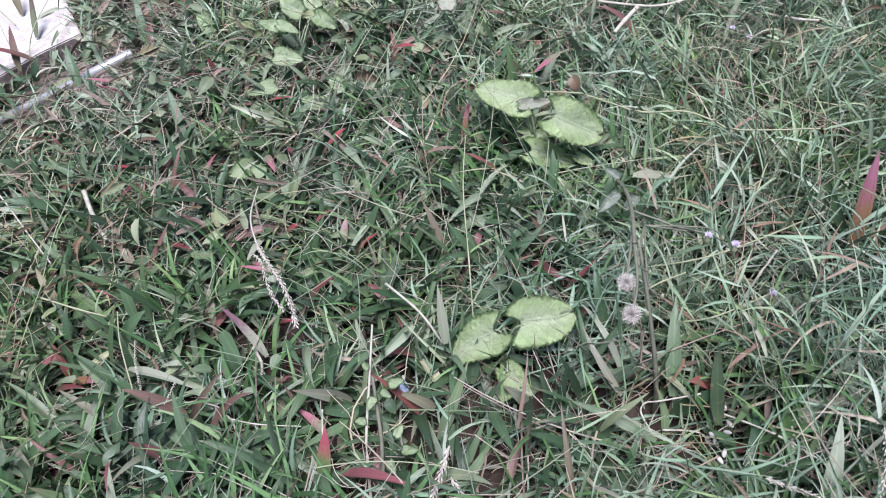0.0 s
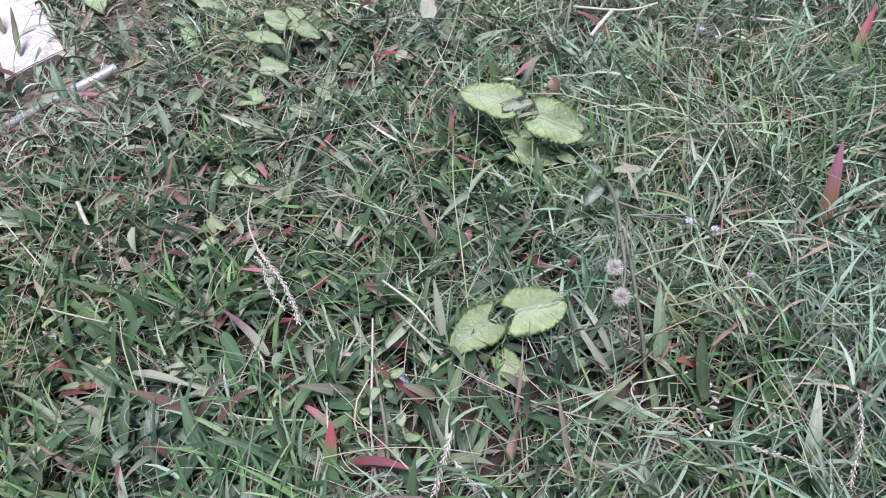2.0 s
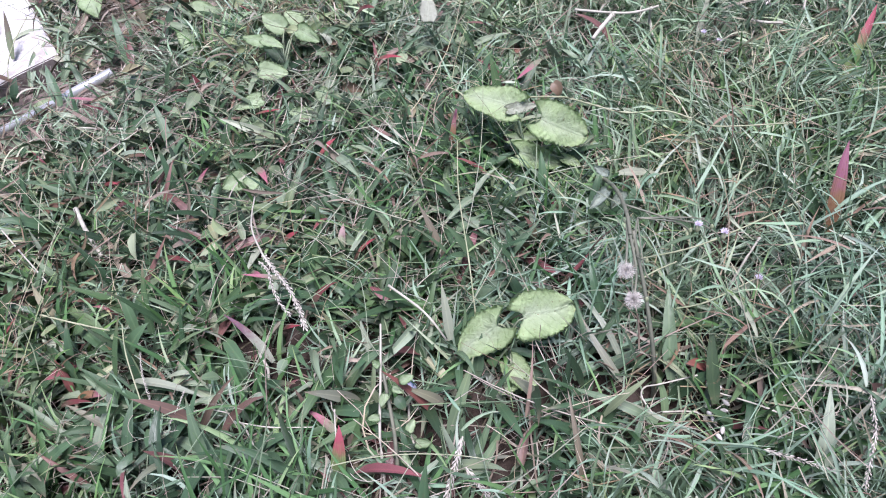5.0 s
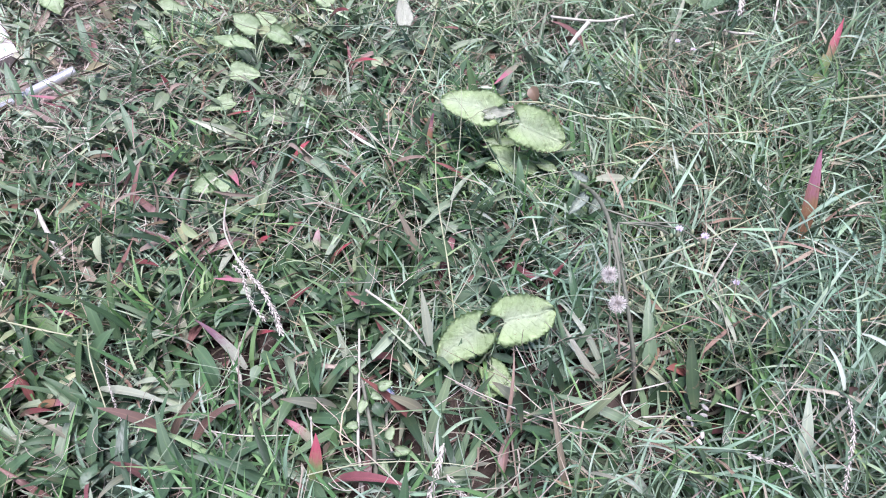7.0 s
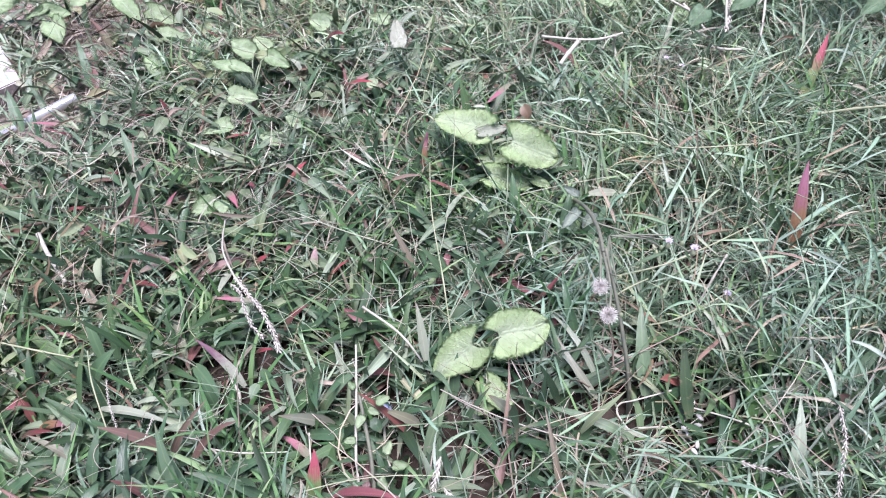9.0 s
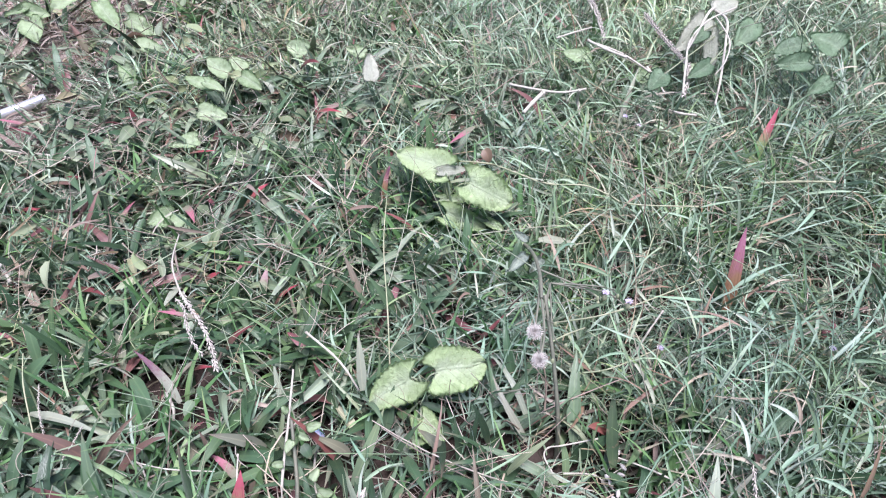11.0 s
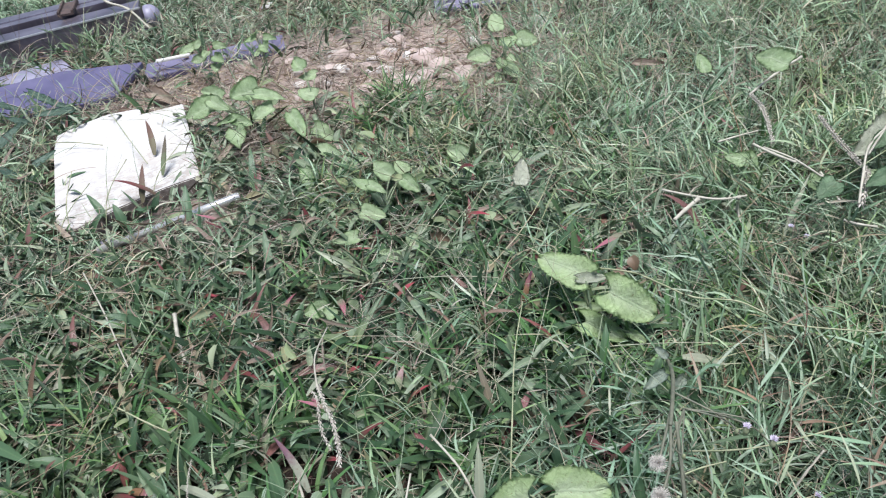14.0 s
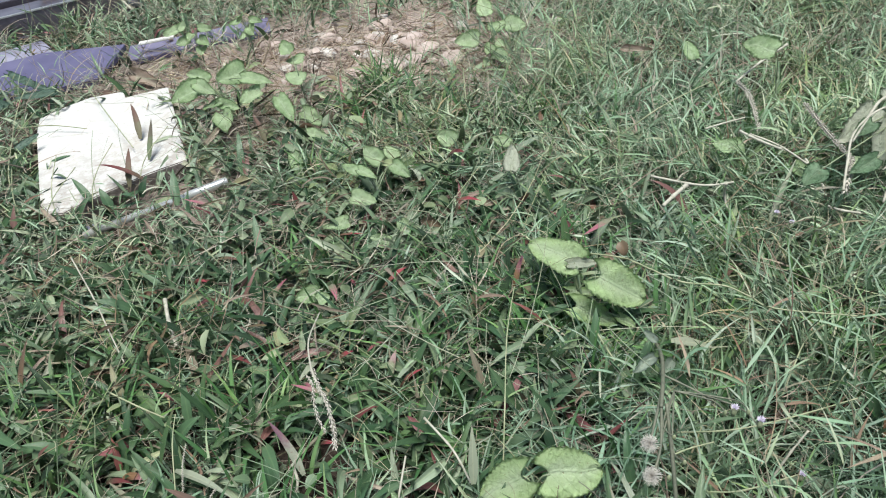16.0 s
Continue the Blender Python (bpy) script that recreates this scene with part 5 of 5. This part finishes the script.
def lilac_head(root, at, r=0.0028):
    head = part("flower_head", bud_bmesh(Vector(at) - Vector((0, 0, 0.004)), 0.0019, 1.7), GREENSTEM, root, "small lilac flower head")
    part("florets", floret_bmesh(at, r), PURPLEPETAL, head)


def flower_weed_tall():
    root = empty("flowering_weed", (0.222, 0.700, 0.018), "dark-stemmed weed with fluffy seed heads and lilac flowers", "weed", "flowering weeds")
    flower_stem(root, [(0.222, 0.702, 0.014), (0.219, 0.680, 0.048), (0.210, 0.620, 0.095), (0.198, 0.565, 0.130), (0.191, 0.535, 0.140)], 0.0019, 0.0013)
    flower_stem(root, [(0.194, 0.550, 0.135), (0.186, 0.525, 0.140), (0.179, 0.504, 0.139)])
    flower_stem(root, [(0.192, 0.540, 0.138), (0.186, 0.505, 0.140), (0.177, 0.482, 0.139)])
    flower_stem(root, [(0.206, 0.478, 0.015), (0.205, 0.488, 0.052), (0.201, 0.512, 0.095), (0.197, 0.545, 0.131)], 0.0018, 0.0012)
    fluff_head(root, (0.179, 0.504, 0.144))
    fluff_head(root, (0.177, 0.482, 0.144))
    flower_stem(root, [(0.200, 0.575, 0.125), (0.225, 0.560, 0.122), (0.236, 0.542, 0.126)], 0.0008, 0.0005)
    flower_stem(root, [(0.225, 0.560, 0.122), (0.245, 0.548, 0.124), (0.251, 0.532, 0.128)], 0.0007, 0.0005)
    lilac_head(root, (0.238, 0.540, 0.134))
    lilac_head(root, (0.251, 0.530, 0.135))
    for p in ((0.231, 0.536, 0.134), (0.245, 0.536, 0.135), (0.196, 0.515, 0.136), (0.200, 0.500, 0.132), (0.190, 0.492, 0.128)):
        flower_stem(root, [(0.205, 0.560, 0.126), (p[0] - 0.003, p[1] + 0.016, p[2] - 0.008), p], 0.0006, 0.0004)
        part("bud", bud_bmesh(p, 0.0013, 1.8), GREENSTEM, root)
    for base, tip, w in (((0.207, 0.628, 0.087), (0.189, 0.618, 0.080), 0.0095), ((0.229, 0.651, 0.058), (0.217, 0.639, 0.047), 0.0125), ((0.210, 0.637, 0.092), (0.201, 0.653, 0.090), 0.007)):
        note_leaf(base, tip, w)
        part("leaf", leaf_bmesh(base, tip, w, 0.05, 0.4, 9), GREYLEAF, root, "drooping grey-green leaf")


def pod_weed():
    """A fallen panicle with papery white pods."""
    root = empty("pod_panicle", (0.205, 0.462, 0.030), "dry panicle with small papery white pods", "seed head")
    part("stem", stem_bmesh([(0.205, 0.462, 0.036), (0.227, 0.457, 0.038), (0.231, 0.445, 0.038)], 0.0007, 0.0005), PALESTICK, root)
    for p in ((0.245, 0.458, 0.045), (0.242, 0.453, 0.044), (0.233, 0.447, 0.044), (0.236, 0.440, 0.044), (0.232, 0.436, 0.044), (0.245, 0.469, 0.045), (0.232, 0.452, 0.044)):
        part("stalk", stem_bmesh([(0.229, 0.452, 0.038), (Vector((0.229, 0.452, 0.040)) + Vector(p)) / 2, Vector(p)], 0.0004, 0.0003, 5), PALESTICK, root)
        bm = bud_bmesh((0, 0, 0), 0.0016, 1.9)
        bmesh.ops.rotate(bm, verts=bm.verts[:], cent=(0, 0, 0), matrix=Euler((random.uniform(0.8, 1.6), 0, random.uniform(0, 6))).to_matrix())
        bmesh.ops.translate(bm, verts=bm.verts[:], vec=p)
        part("pod", bm, PAPER, root)
        note_leaf(p, Vector(p) + Vector((0.004, 0, 0)), 0.006)


def flower_weed_low(foot, lilac, fluff=(), buds=()):
    x, y = foot
    z = float(ground_z(x, y))
    root = empty("flowering_weed", (x, y, z), "weed with small lilac flower heads in grass", "weed", "flowering weeds")
    fork = Vector((x, y, z + 0.03))
    flower_stem(root, [(x, y, z - 0.003), (x + 0.002, y, z + 0.015), fork], 0.0012, 0.0009, GREENSTEM)
    for p in (*lilac, *fluff, *buds):
        mid = (fork + Vector(p)) / 2 + Vector((0.004, 0.004, 0.004))
        flower_stem(root, [fork, mid, Vector(p) - Vector((0, 0, 0.005))], 0.0007, 0.0005, GREENSTEM)
    for p in lilac:
        lilac_head(root, p)
    for p in fluff:
        fluff_head(root, p, 0.0042)
    for p in buds:
        part("bud", bud_bmesh(p, 0.0013, 1.8), GREENSTEM, root)


def round_leaf_weed():
    """A withered dark stem with small rounded pale leaves along it."""
    root = empty("weed", (0.020, 0.434, 0.010), "withered dark-stemmed weed with small round leaves", "weed", "withered weeds")
    flower_stem(root, [(0.020, 0.432, 0.008), (0.022, 0.452, 0.034), (0.023, 0.470, 0.050), (0.021, 0.500, 0.074)], 0.0019, 0.0011)
    flower_stem(root, [(0.011, 0.434, 0.008), (0.013, 0.466, 0.046), (0.019, 0.500, 0.072), (0.023, 0.530, 0.088)], 0.0012, 0.0007, PALESTICK)
    for (x, y, z), turn, size in (((0.031, 0.494, 0.071), 0.3, 0.010), ((0.026, 0.491, 0.069), -0.6, 0.008), ((0.021, 0.488, 0.067), 4.4, 0.009), ((0.032, 0.466, 0.052), 0.9, 0.010), ((0.036, 0.460, 0.047), -0.2, 0.011), ((0.027, 0.455, 0.042), 5.2, 0.010), ((0.019, 0.503, 0.077), 2.2, 0.008), ((0.015, 0.476, 0.058), 3.0, 0.008)):
        tip = (x + size * math.cos(turn), y + size * math.sin(turn), z - 0.001)
        note_leaf((x, y, z), tip, size * 0.8)
        part("leaf", leaf_bmesh((x, y, z), tip, size * 0.72, 0.05, 0.15, 3, 10, 7, full=0.5), LEAF, root, "small rounded pale green leaf")


flower_weed_tall()
round_leaf_weed()
pod_weed()
flower_weed_low((0.292, 0.548), [(0.289, 0.531, 0.078)], [], [(0.284, 0.539, 0.078)])
flower_weed_low((0.345, 0.812), [(0.344, 0.802, 0.098), (0.353, 0.786, 0.098)], [], [(0.336, 0.815, 0.097), (0.330, 0.805, 0.095)])
flower_weed_low((0.402, 0.520), [(0.399, 0.502, 0.102)])

# ---- white board ----
def board_material():
    n = Nodes("white_board")
    base = n.mix(n.noise(30.0, 5.0), (0.40, 0.395, 0.385), (0.52, 0.515, 0.50))
    near = n.add("SeparateXYZ", {0: n.add("TexCoord").outputs["Object"]})
    edge = n.add("MapRange", {0: n.math("ADD", n.math("SUBTRACT", near.outputs[1], n.math("MULTIPLY", near.outputs[0], 0.8)), n.math("MULTIPLY", n.noise(22.0, 5.0, 0.7), 0.35)), 1: 1.57, 2: 1.90, 3: 1.0, 4: 0.0}).outputs[0]
    mud = n.add("MapRange", {0: n.noise(75.0, 5.0, 0.7), 1: 0.42, 2: 0.56}).outputs[0]
    base = n.mix(n.math("MULTIPLY", n.math("MULTIPLY", edge, mud), 0.6), base, (0.22, 0.18, 0.15))
    dirt = n.math("MULTIPLY", n.add("MapRange", {0: n.noise(11.0, 6.0, 0.7), 1: 0.50, 2: 0.75}).outputs[0], n.add("MapRange", {0: n.noise(120.0, 4.0), 1: 0.35, 2: 0.7}).outputs[0])
    base = n.mix(n.math("MULTIPLY", dirt, 0.85), base, (0.34, 0.28, 0.22))
    crack = n.add("TexVoronoi", {"Vector": n.add("TexCoord").outputs["Object"], "Scale": 9.0}, feature="DISTANCE_TO_EDGE").outputs["Distance"]
    crack = n.math("MULTIPLY", n.add("MapRange", {0: crack, 1: 0.0, 2: 0.02, 3: 1.0, 4: 0.0}).outputs[0], n.add("MapRange", {0: n.noise(14.0, 3.0), 1: 0.45, 2: 0.6}).outputs[0])
    base = n.mix(n.math("MULTIPLY", crack, 0.5), base, (0.30, 0.26, 0.22))
    specks = n.add("MapRange", {0: n.noise(300.0, 2.0), 1: 0.64, 2: 0.72, 4: 0.7}).outputs[0]
    base = n.mix(specks, base, (0.26, 0.22, 0.18))
    height = n.math("ADD", n.noise(45.0, 5.0), n.math("MULTIPLY", n.noise(400.0, 3.0), 0.4))
    return n.done(n.add("BsdfPrincipled", {"Base Color": base, "Roughness": 0.85, "Normal": n.bump(height, 0.5, 0.0015)}).outputs[0])


WHITE = board_material()
# Side faces: broken, dirty edge with its shade put into the dark colour.
BROKENSHADE = plain_material("broken_edge_shaded", (0.13, 0.105, 0.095), (0.26, 0.22, 0.20), 90.0, 0.95, 0.8)
METAL = plain_material("painted_steel", (0.15, 0.13, 0.16), (0.31, 0.275, 0.325), 12.0, 0.34, 0.15, 0.7)
PURPLE = plain_material("violet_plastic", (0.070, 0.065, 0.130), (0.120, 0.112, 0.20), 9.0, 0.5, 0.2)
TIN = plain_material("bright_tube", (0.62, 0.62, 0.62), (0.75, 0.75, 0.74), 40.0, 0.3, 0.2, 0.6)
LILAC = plain_material("lilac_plastic", (0.19, 0.185, 0.26), (0.28, 0.275, 0.36), 20.0, 0.45, 0.2)
STONE = plain_material("stone", (0.36, 0.285, 0.255), (0.50, 0.42, 0.385), 45.0, 0.9, 0.6)


def board():
    bm = bmesh.new()
    top = lambda x, y: 0.02 + 0.08 * x + 0.012
    ring = [bm.verts.new((x, y, top(x, y))) for x, y in BOARD]
    face = bm.faces.new(ring)
    if face.normal.z < 0:
        bmesh.ops.reverse_faces(bm, faces=[face])
    bmesh.ops.extrude_face_region(bm, geom=[face])
    for v in ring:
        v.co.z -= 0.030
    bmesh.ops.recalc_face_normals(bm, faces=bm.faces[:])
    bmesh.ops.bevel(bm, geom=[e for e in bm.edges], offset=0.0015, segments=2, affect="EDGES")
    bmesh.ops.triangulate(bm, faces=[f for f in bm.faces if len(f.verts) > 4])
    ob = part("board", bm, WHITE, smooth=False)
    ob.data.materials.append(BROKENSHADE)
    for f in ob.data.polygons:
        f.material_index = 1 if abs(f.normal.z) < 0.6 else 0
    return tagged(ob, "broken white board lying in the grass", "board")


board()
for bx, by, tx, ty, tz in ((-0.50, 0.93, -0.56, 1.06, 0.07), (-0.47, 0.95, -0.46, 1.05, 0.09), (-0.55, 0.94, -0.63, 1.05, 0.06), (-0.43, 1.00, -0.40, 1.10, 0.08), (-0.60, 0.99, -0.68, 1.13, 0.06), (-0.52, 0.90, -0.50, 1.01, 0.08)):
    bz = float(ground_z(bx, by))
    runner([(bx, by, bz), ((bx + tx) / 2 - 0.004, (by + ty) / 2 - 0.01, bz + tz * 0.7), (tx, ty, bz + tz)], 0.00075)


def stone(x, y, size, flat=0.6, turn=0.0):
    bm = bmesh.new()
    bmesh.ops.create_icosphere(bm, subdivisions=3, radius=size)
    seed = Vector((x * 40, y * 40, 1.7))
    for v in bm.verts:
        n = v.co.normalized()
        v.co *= 1 + 0.28 * noise.noise(n * 1.3 + seed) + 0.10 * noise.noise(n * 4.0 + seed)
        v.co.z *= flat
        v.co.x *= 1.25
    bmesh.ops.rotate(bm, verts=bm.verts[:], cent=(0, 0, 0), matrix=Matrix.Rotation(turn, 3, "Z"))
    bmesh.ops.translate(bm, verts=bm.verts[:], vec=(x, y, float(ground_z(x, y)) + size * flat * 0.75))
    white = random.random() < 0.4 and size < 0.014
    return tagged(part("stone", bm, WHITESTONE if white else STONE), "small whitish stone on bare soil" if white else "brown-grey stone on bare soil", "stone", "rubble stones")


WHITESTONE = plain_material("white_stone", (0.44, 0.40, 0.37), (0.58, 0.55, 0.52), 60.0, 0.85, 0.5)
for sx, sy, ss in ((-0.094, 1.488, 0.034), (-0.099, 1.411, 0.018), (-0.118, 1.396, 0.026), (-0.090, 1.445, 0.010), (-0.280, 1.576, 0.022), (-0.278, 1.450, 0.012), (-0.175, 1.390, 0.010), (-0.236, 1.346, 0.011), (-0.198, 1.472, 0.012), (-0.014, 1.395, 0.030), (-0.177, 1.580, 0.016), (-0.224, 1.466, 0.009), (-0.121, 1.364, 0.012), (-0.06, 1.45, 0.03)):
    stone(sx, sy, ss * 0.75, random.uniform(0.45, 0.7), random.uniform(0, 3))
for k in range(70):
    stone(random.gauss(-0.17, 0.14), random.gauss(1.46, 0.09), random.uniform(0.005, 0.015), 0.65, random.uniform(0, 3))


# Highlight along the bar's worn lip, laid on as a paler strip.
BRIGHTEDGE = plain_material("bare_metal_highlight", (0.55, 0.55, 0.57), (0.70, 0.70, 0.72), 30.0, 0.35, 0.2, 0.7)


def extruded(bm, a, b, profile):
    """A profile of (back, up) drawn along from a to b."""
    a, b = Vector(a), Vector(b)
    x = (b - a).normalized()
    y = Vector((-x.y, x.x, 0)).normalized()
    z = x.cross(y)
    rings = [[bm.verts.new(p + y * u + z * v) for u, v in profile] for p in (a, a.lerp(b, 0.35), a.lerp(b, 0.7), b)]
    n = len(profile)
    for r, q in zip(rings, rings[1:]):
        for k in range(n):
            bm.faces.new((r[k], r[(k + 1) % n], q[(k + 1) % n], q[k]))
    bm.faces.new(rings[0][::-1]), bm.faces.new(rings[-1])
    bmesh.ops.recalc_face_normals(bm, faces=bm.faces[:])
    bmesh.ops.bevel(bm, geom=[e for e in bm.edges if e.calc_face_angle(0) > 0.5], offset=0.0012, segments=2, affect="EDGES")
    return bm


def steel_beam():
    a, b = Vector((-1.80, 1.523, -0.146)), Vector((-0.880, 1.928, -0.071))
    root = empty("steel_beam", a, "pair of grey steel bars joined by a bracket, on the ground", "beam")
    part("bar", extruded(bmesh.new(), a, b, [(0, 0.016), (0, 0.070), (0.082, 0.070), (0.082, 0.004), (-0.006, 0.004), (-0.006, 0.016)]), METAL, root, smooth=False)
    part("bar", extruded(bmesh.new(), a, a.lerp(b, 0.97), [(0.112, 0), (0.112, 0.078), (0.150, 0.078), (0.153, 0.068), (0.160, 0.068), (0.163, 0.078), (0.215, 0.078), (0.215, 0)]), METAL, root, smooth=False)
    part("rim", extruded(bmesh.new(), a + Vector((0, -0.001, 0.070)), b + Vector((0, -0.001, 0.070)), [(-0.002, -0.002), (-0.002, 0.003), (0.004, 0.003), (0.004, 0.0005)]), BRIGHTEDGE, root, "bright worn steel edge, highlight put into its colour", smooth=False)
    x = (b - a).normalized()
    y = Vector((-x.y, x.x, 0)).normalized()
    p = a + x * 0.80
    bm = bmesh.new()
    extruded(bm, p + y * 0.070, p + y * 0.185, [(-0.040, 0.079), (-0.040, 0.092), (-0.034, 0.092), (-0.034, 0.085), (-0.006, 0.085), (-0.006, 0.092), (0, 0.092), (0, 0.079)])
    part("bracket", bm, RUST, root, "dark rusty bracket across the bars", smooth=False)
    bm = bmesh.new()
    bmesh.ops.create_uvsphere(bm, u_segments=20, v_segments=12, radius=0.031)
    for v in bm.verts:
        v.co.z = v.co.z * 0.9
        v.co.x = max(v.co.x, -0.012) * 0.9
    bmesh.ops.rotate(bm, verts=bm.verts[:], cent=(0, 0, 0), matrix=Matrix.Rotation(math.atan2(x.y, x.x), 3, "Z"))
    bmesh.ops.translate(bm, verts=bm.verts[:], vec=b + y * 0.040 + x * 0.012 + Vector((0, 0, 0.036)))
    part("end_cap", bm, LILAC, root, "rounded pale lilac plastic end cap")


CARD = plain_material("cardboard", (0.36, 0.30, 0.25), (0.46, 0.40, 0.34), 60.0, 0.9, 0.3)
RUST = plain_material("rusty_iron", (0.045, 0.033, 0.032), (0.10, 0.066, 0.055), 50.0, 0.75, 0.5)
steel_beam()


def slab(name, corners, thick, mat, label, category):
    """A thin board with the given upper corners."""
    bm = bmesh.new()
    top = [bm.verts.new(c) for c in corners]
    low = [bm.verts.new(Vector(c) - Vector((0, 0, thick))) for c in corners]
    n = len(corners)
    bm.faces.new(top), bm.faces.new(low[::-1])
    for k in range(n):
        bm.faces.new((top[k], low[k], low[(k + 1) % n], top[(k + 1) % n]))
    bmesh.ops.recalc_face_normals(bm, faces=bm.faces[:])
    bmesh.ops.bevel(bm, geom=bm.edges[:], offset=0.001, segments=2, affect="EDGES")
    return tagged(part(name, bm, mat, smooth=False), label, category)


PLANK_A = [(-1.166, 1.535, -0.058), (-0.937, 1.626, -0.040), (-0.735, 1.618, -0.024), (-0.741, 1.497, -0.047), (-0.816, 1.472, -0.053), (-1.098, 1.444, -0.076)]
PLANK_B = [(-0.722, 1.612, -0.026), (-0.605, 1.640, -0.018), (-0.436, 1.690, -0.005), (-0.422, 1.655, -0.022), (-0.563, 1.622, -0.033), (-0.720, 1.575, -0.046)]
slab("plastic_plank", PLANK_A, 0.012, PURPLE, "wide violet-grey plastic strip lying on soil", "plank")
slab("plastic_plank", PLANK_B, 0.012, PURPLE, "narrow violet-grey plastic strip lying on soil", "plank")
slab("plastic_sheet", [(-1.200, 1.700, -0.084), (-1.040, 1.780, -0.068), (-0.950, 1.690, -0.066), (-1.110, 1.640, -0.080)], 0.003, LILAC, "pale lilac plastic sheet under the beam", "sheet")
slab("plastic_plank", [(-0.107, 1.765, 0.026), (0.081, 1.757, 0.041), (0.087, 1.735, 0.026), (-0.102, 1.744, 0.011)], 0.008, PURPLE, "violet-grey strip half hidden in grass", "plank")
slab("white_splinter", [(-0.690, 1.597, -0.012), (-0.616, 1.610, -0.005), (-0.614, 1.603, -0.008), (-0.688, 1.589, -0.015)], 0.004, WHITE, "thin white splinter lying on the strip", "scrap")


dry_stick([(-1.02, 1.985, 0.030), (-0.977, 1.951, 0.012), (-0.91, 1.922, 0.000), (-0.850, 1.893, -0.045)], 0.0035)
slab("cardboard_scrap", [(-0.935, 1.360, -0.052), (-0.872, 1.342, -0.046), (-0.850, 1.300, -0.050), (-0.915, 1.316, -0.057)], 0.002, CARD, "torn pale tan cardboard bit in the weeds", "scrap")
slab("paper_scrap", [(-0.567, 1.975, -0.020), (-0.545, 1.967, -0.016), (-0.552, 1.945, -0.024), (-0.575, 1.951, -0.026)], 0.002, WHITE, "small white paper scrap in the grass", "scrap")
slab("plastic_sheet", [(-0.510, 0.955, -0.030), (-0.470, 0.972, -0.026), (-0.455, 0.952, -0.030), (-0.497, 0.936, -0.034)], 0.002, LILAC, "torn lilac plastic bit below the board", "scrap")


def metal_tube():
    """A short open tube: outer wall, rim and bore."""
    a, b = Vector((-0.470, 0.931, -0.020)), Vector((-0.303, 1.035, -0.004))
    x = (b - a).normalized()
    u = x.orthogonal().normalized()
    w = x.cross(u)
    bm = bmesh.new()
    rings = []
    for p, r in ((a, 0.0052), (a.lerp(b, 0.7), 0.0052), (a.lerp(b, 0.705), 0.0062), (b - x * 0.001, 0.0062), (b, 0.0056), (b, 0.0044), (b - x * 0.03, 0.0044)):
        rings.append([bm.verts.new(p + (u * math.cos(q) + w * math.sin(q)) * r) for q in (2 * math.pi * k / 16 for k in range(16))])
    for r, q in zip(rings, rings[1:]):
        for k in range(16):
            bm.faces.new((r[k], r[(k + 1) % 16], q[(k + 1) % 16], q[k]))
    bm.faces.new(rings[0]), bm.faces.new(rings[-1])
    bmesh.ops.recalc_face_normals(bm, faces=bm.faces[:])
    note_leaf(a, b, 0.046)
    tagged(part("metal_tube", bm, TIN), "bright metal tube half buried beside the board", "tube")


metal_tube()
for p, q in (((-0.381, 1.085), (-0.481, 1.009)), ((-0.481, 1.009), (-0.568, 0.997)), ((-0.568, 0.997), (-0.713, 1.228))):
    note_leaf((*p, 0.01), (*q, 0.005), 0.03)
    note_leaf((p[0] + 0.012, p[1] - 0.022, -0.02), (q[0] + 0.012, q[1] - 0.022, -0.025), 0.022)

BLUE = plain_material("blue_plastic", (0.10, 0.17, 0.28), (0.20, 0.27, 0.36), 80.0, 0.35, 0.2)


def scrap():
    """A crumpled bit of blue and white wrapper."""
    bm = bmesh.new()
    bmesh.ops.create_grid(bm, x_segments=8, y_segments=6, size=0.5)
    for v in bm.verts:
        v.co = Vector((v.co.x * 0.006, v.co.y * 0.010, 0.004 * noise.noise(v.co * 5)))
    bmesh.ops.solidify(bm, geom=bm.faces[:], thickness=0.0004)
    bmesh.ops.rotate(bm, verts=bm.verts[:], cent=(0, 0, 0), matrix=Euler((0.6, 0.2, 0.5)).to_matrix())
    bmesh.ops.translate(bm, verts=bm.verts[:], vec=(0.036, 0.514, 0.030))
    ob = part("plastic_scrap", bm, BLUE)
    ob.data.materials.append(LILAC)
    for p in ob.data.polygons:
        p.material_index = 1 if (p.index % 12) in (1, 2, 3, 6, 7, 9) else 0
    note_leaf((0.036, 0.506, 0.030), (0.036, 0.522, 0.030), 0.012)
    tagged(ob, "crumpled scrap of blue and white plastic", "scrap")


scrap()

# ---- the sward ----
plant_grass()
outer_grass()
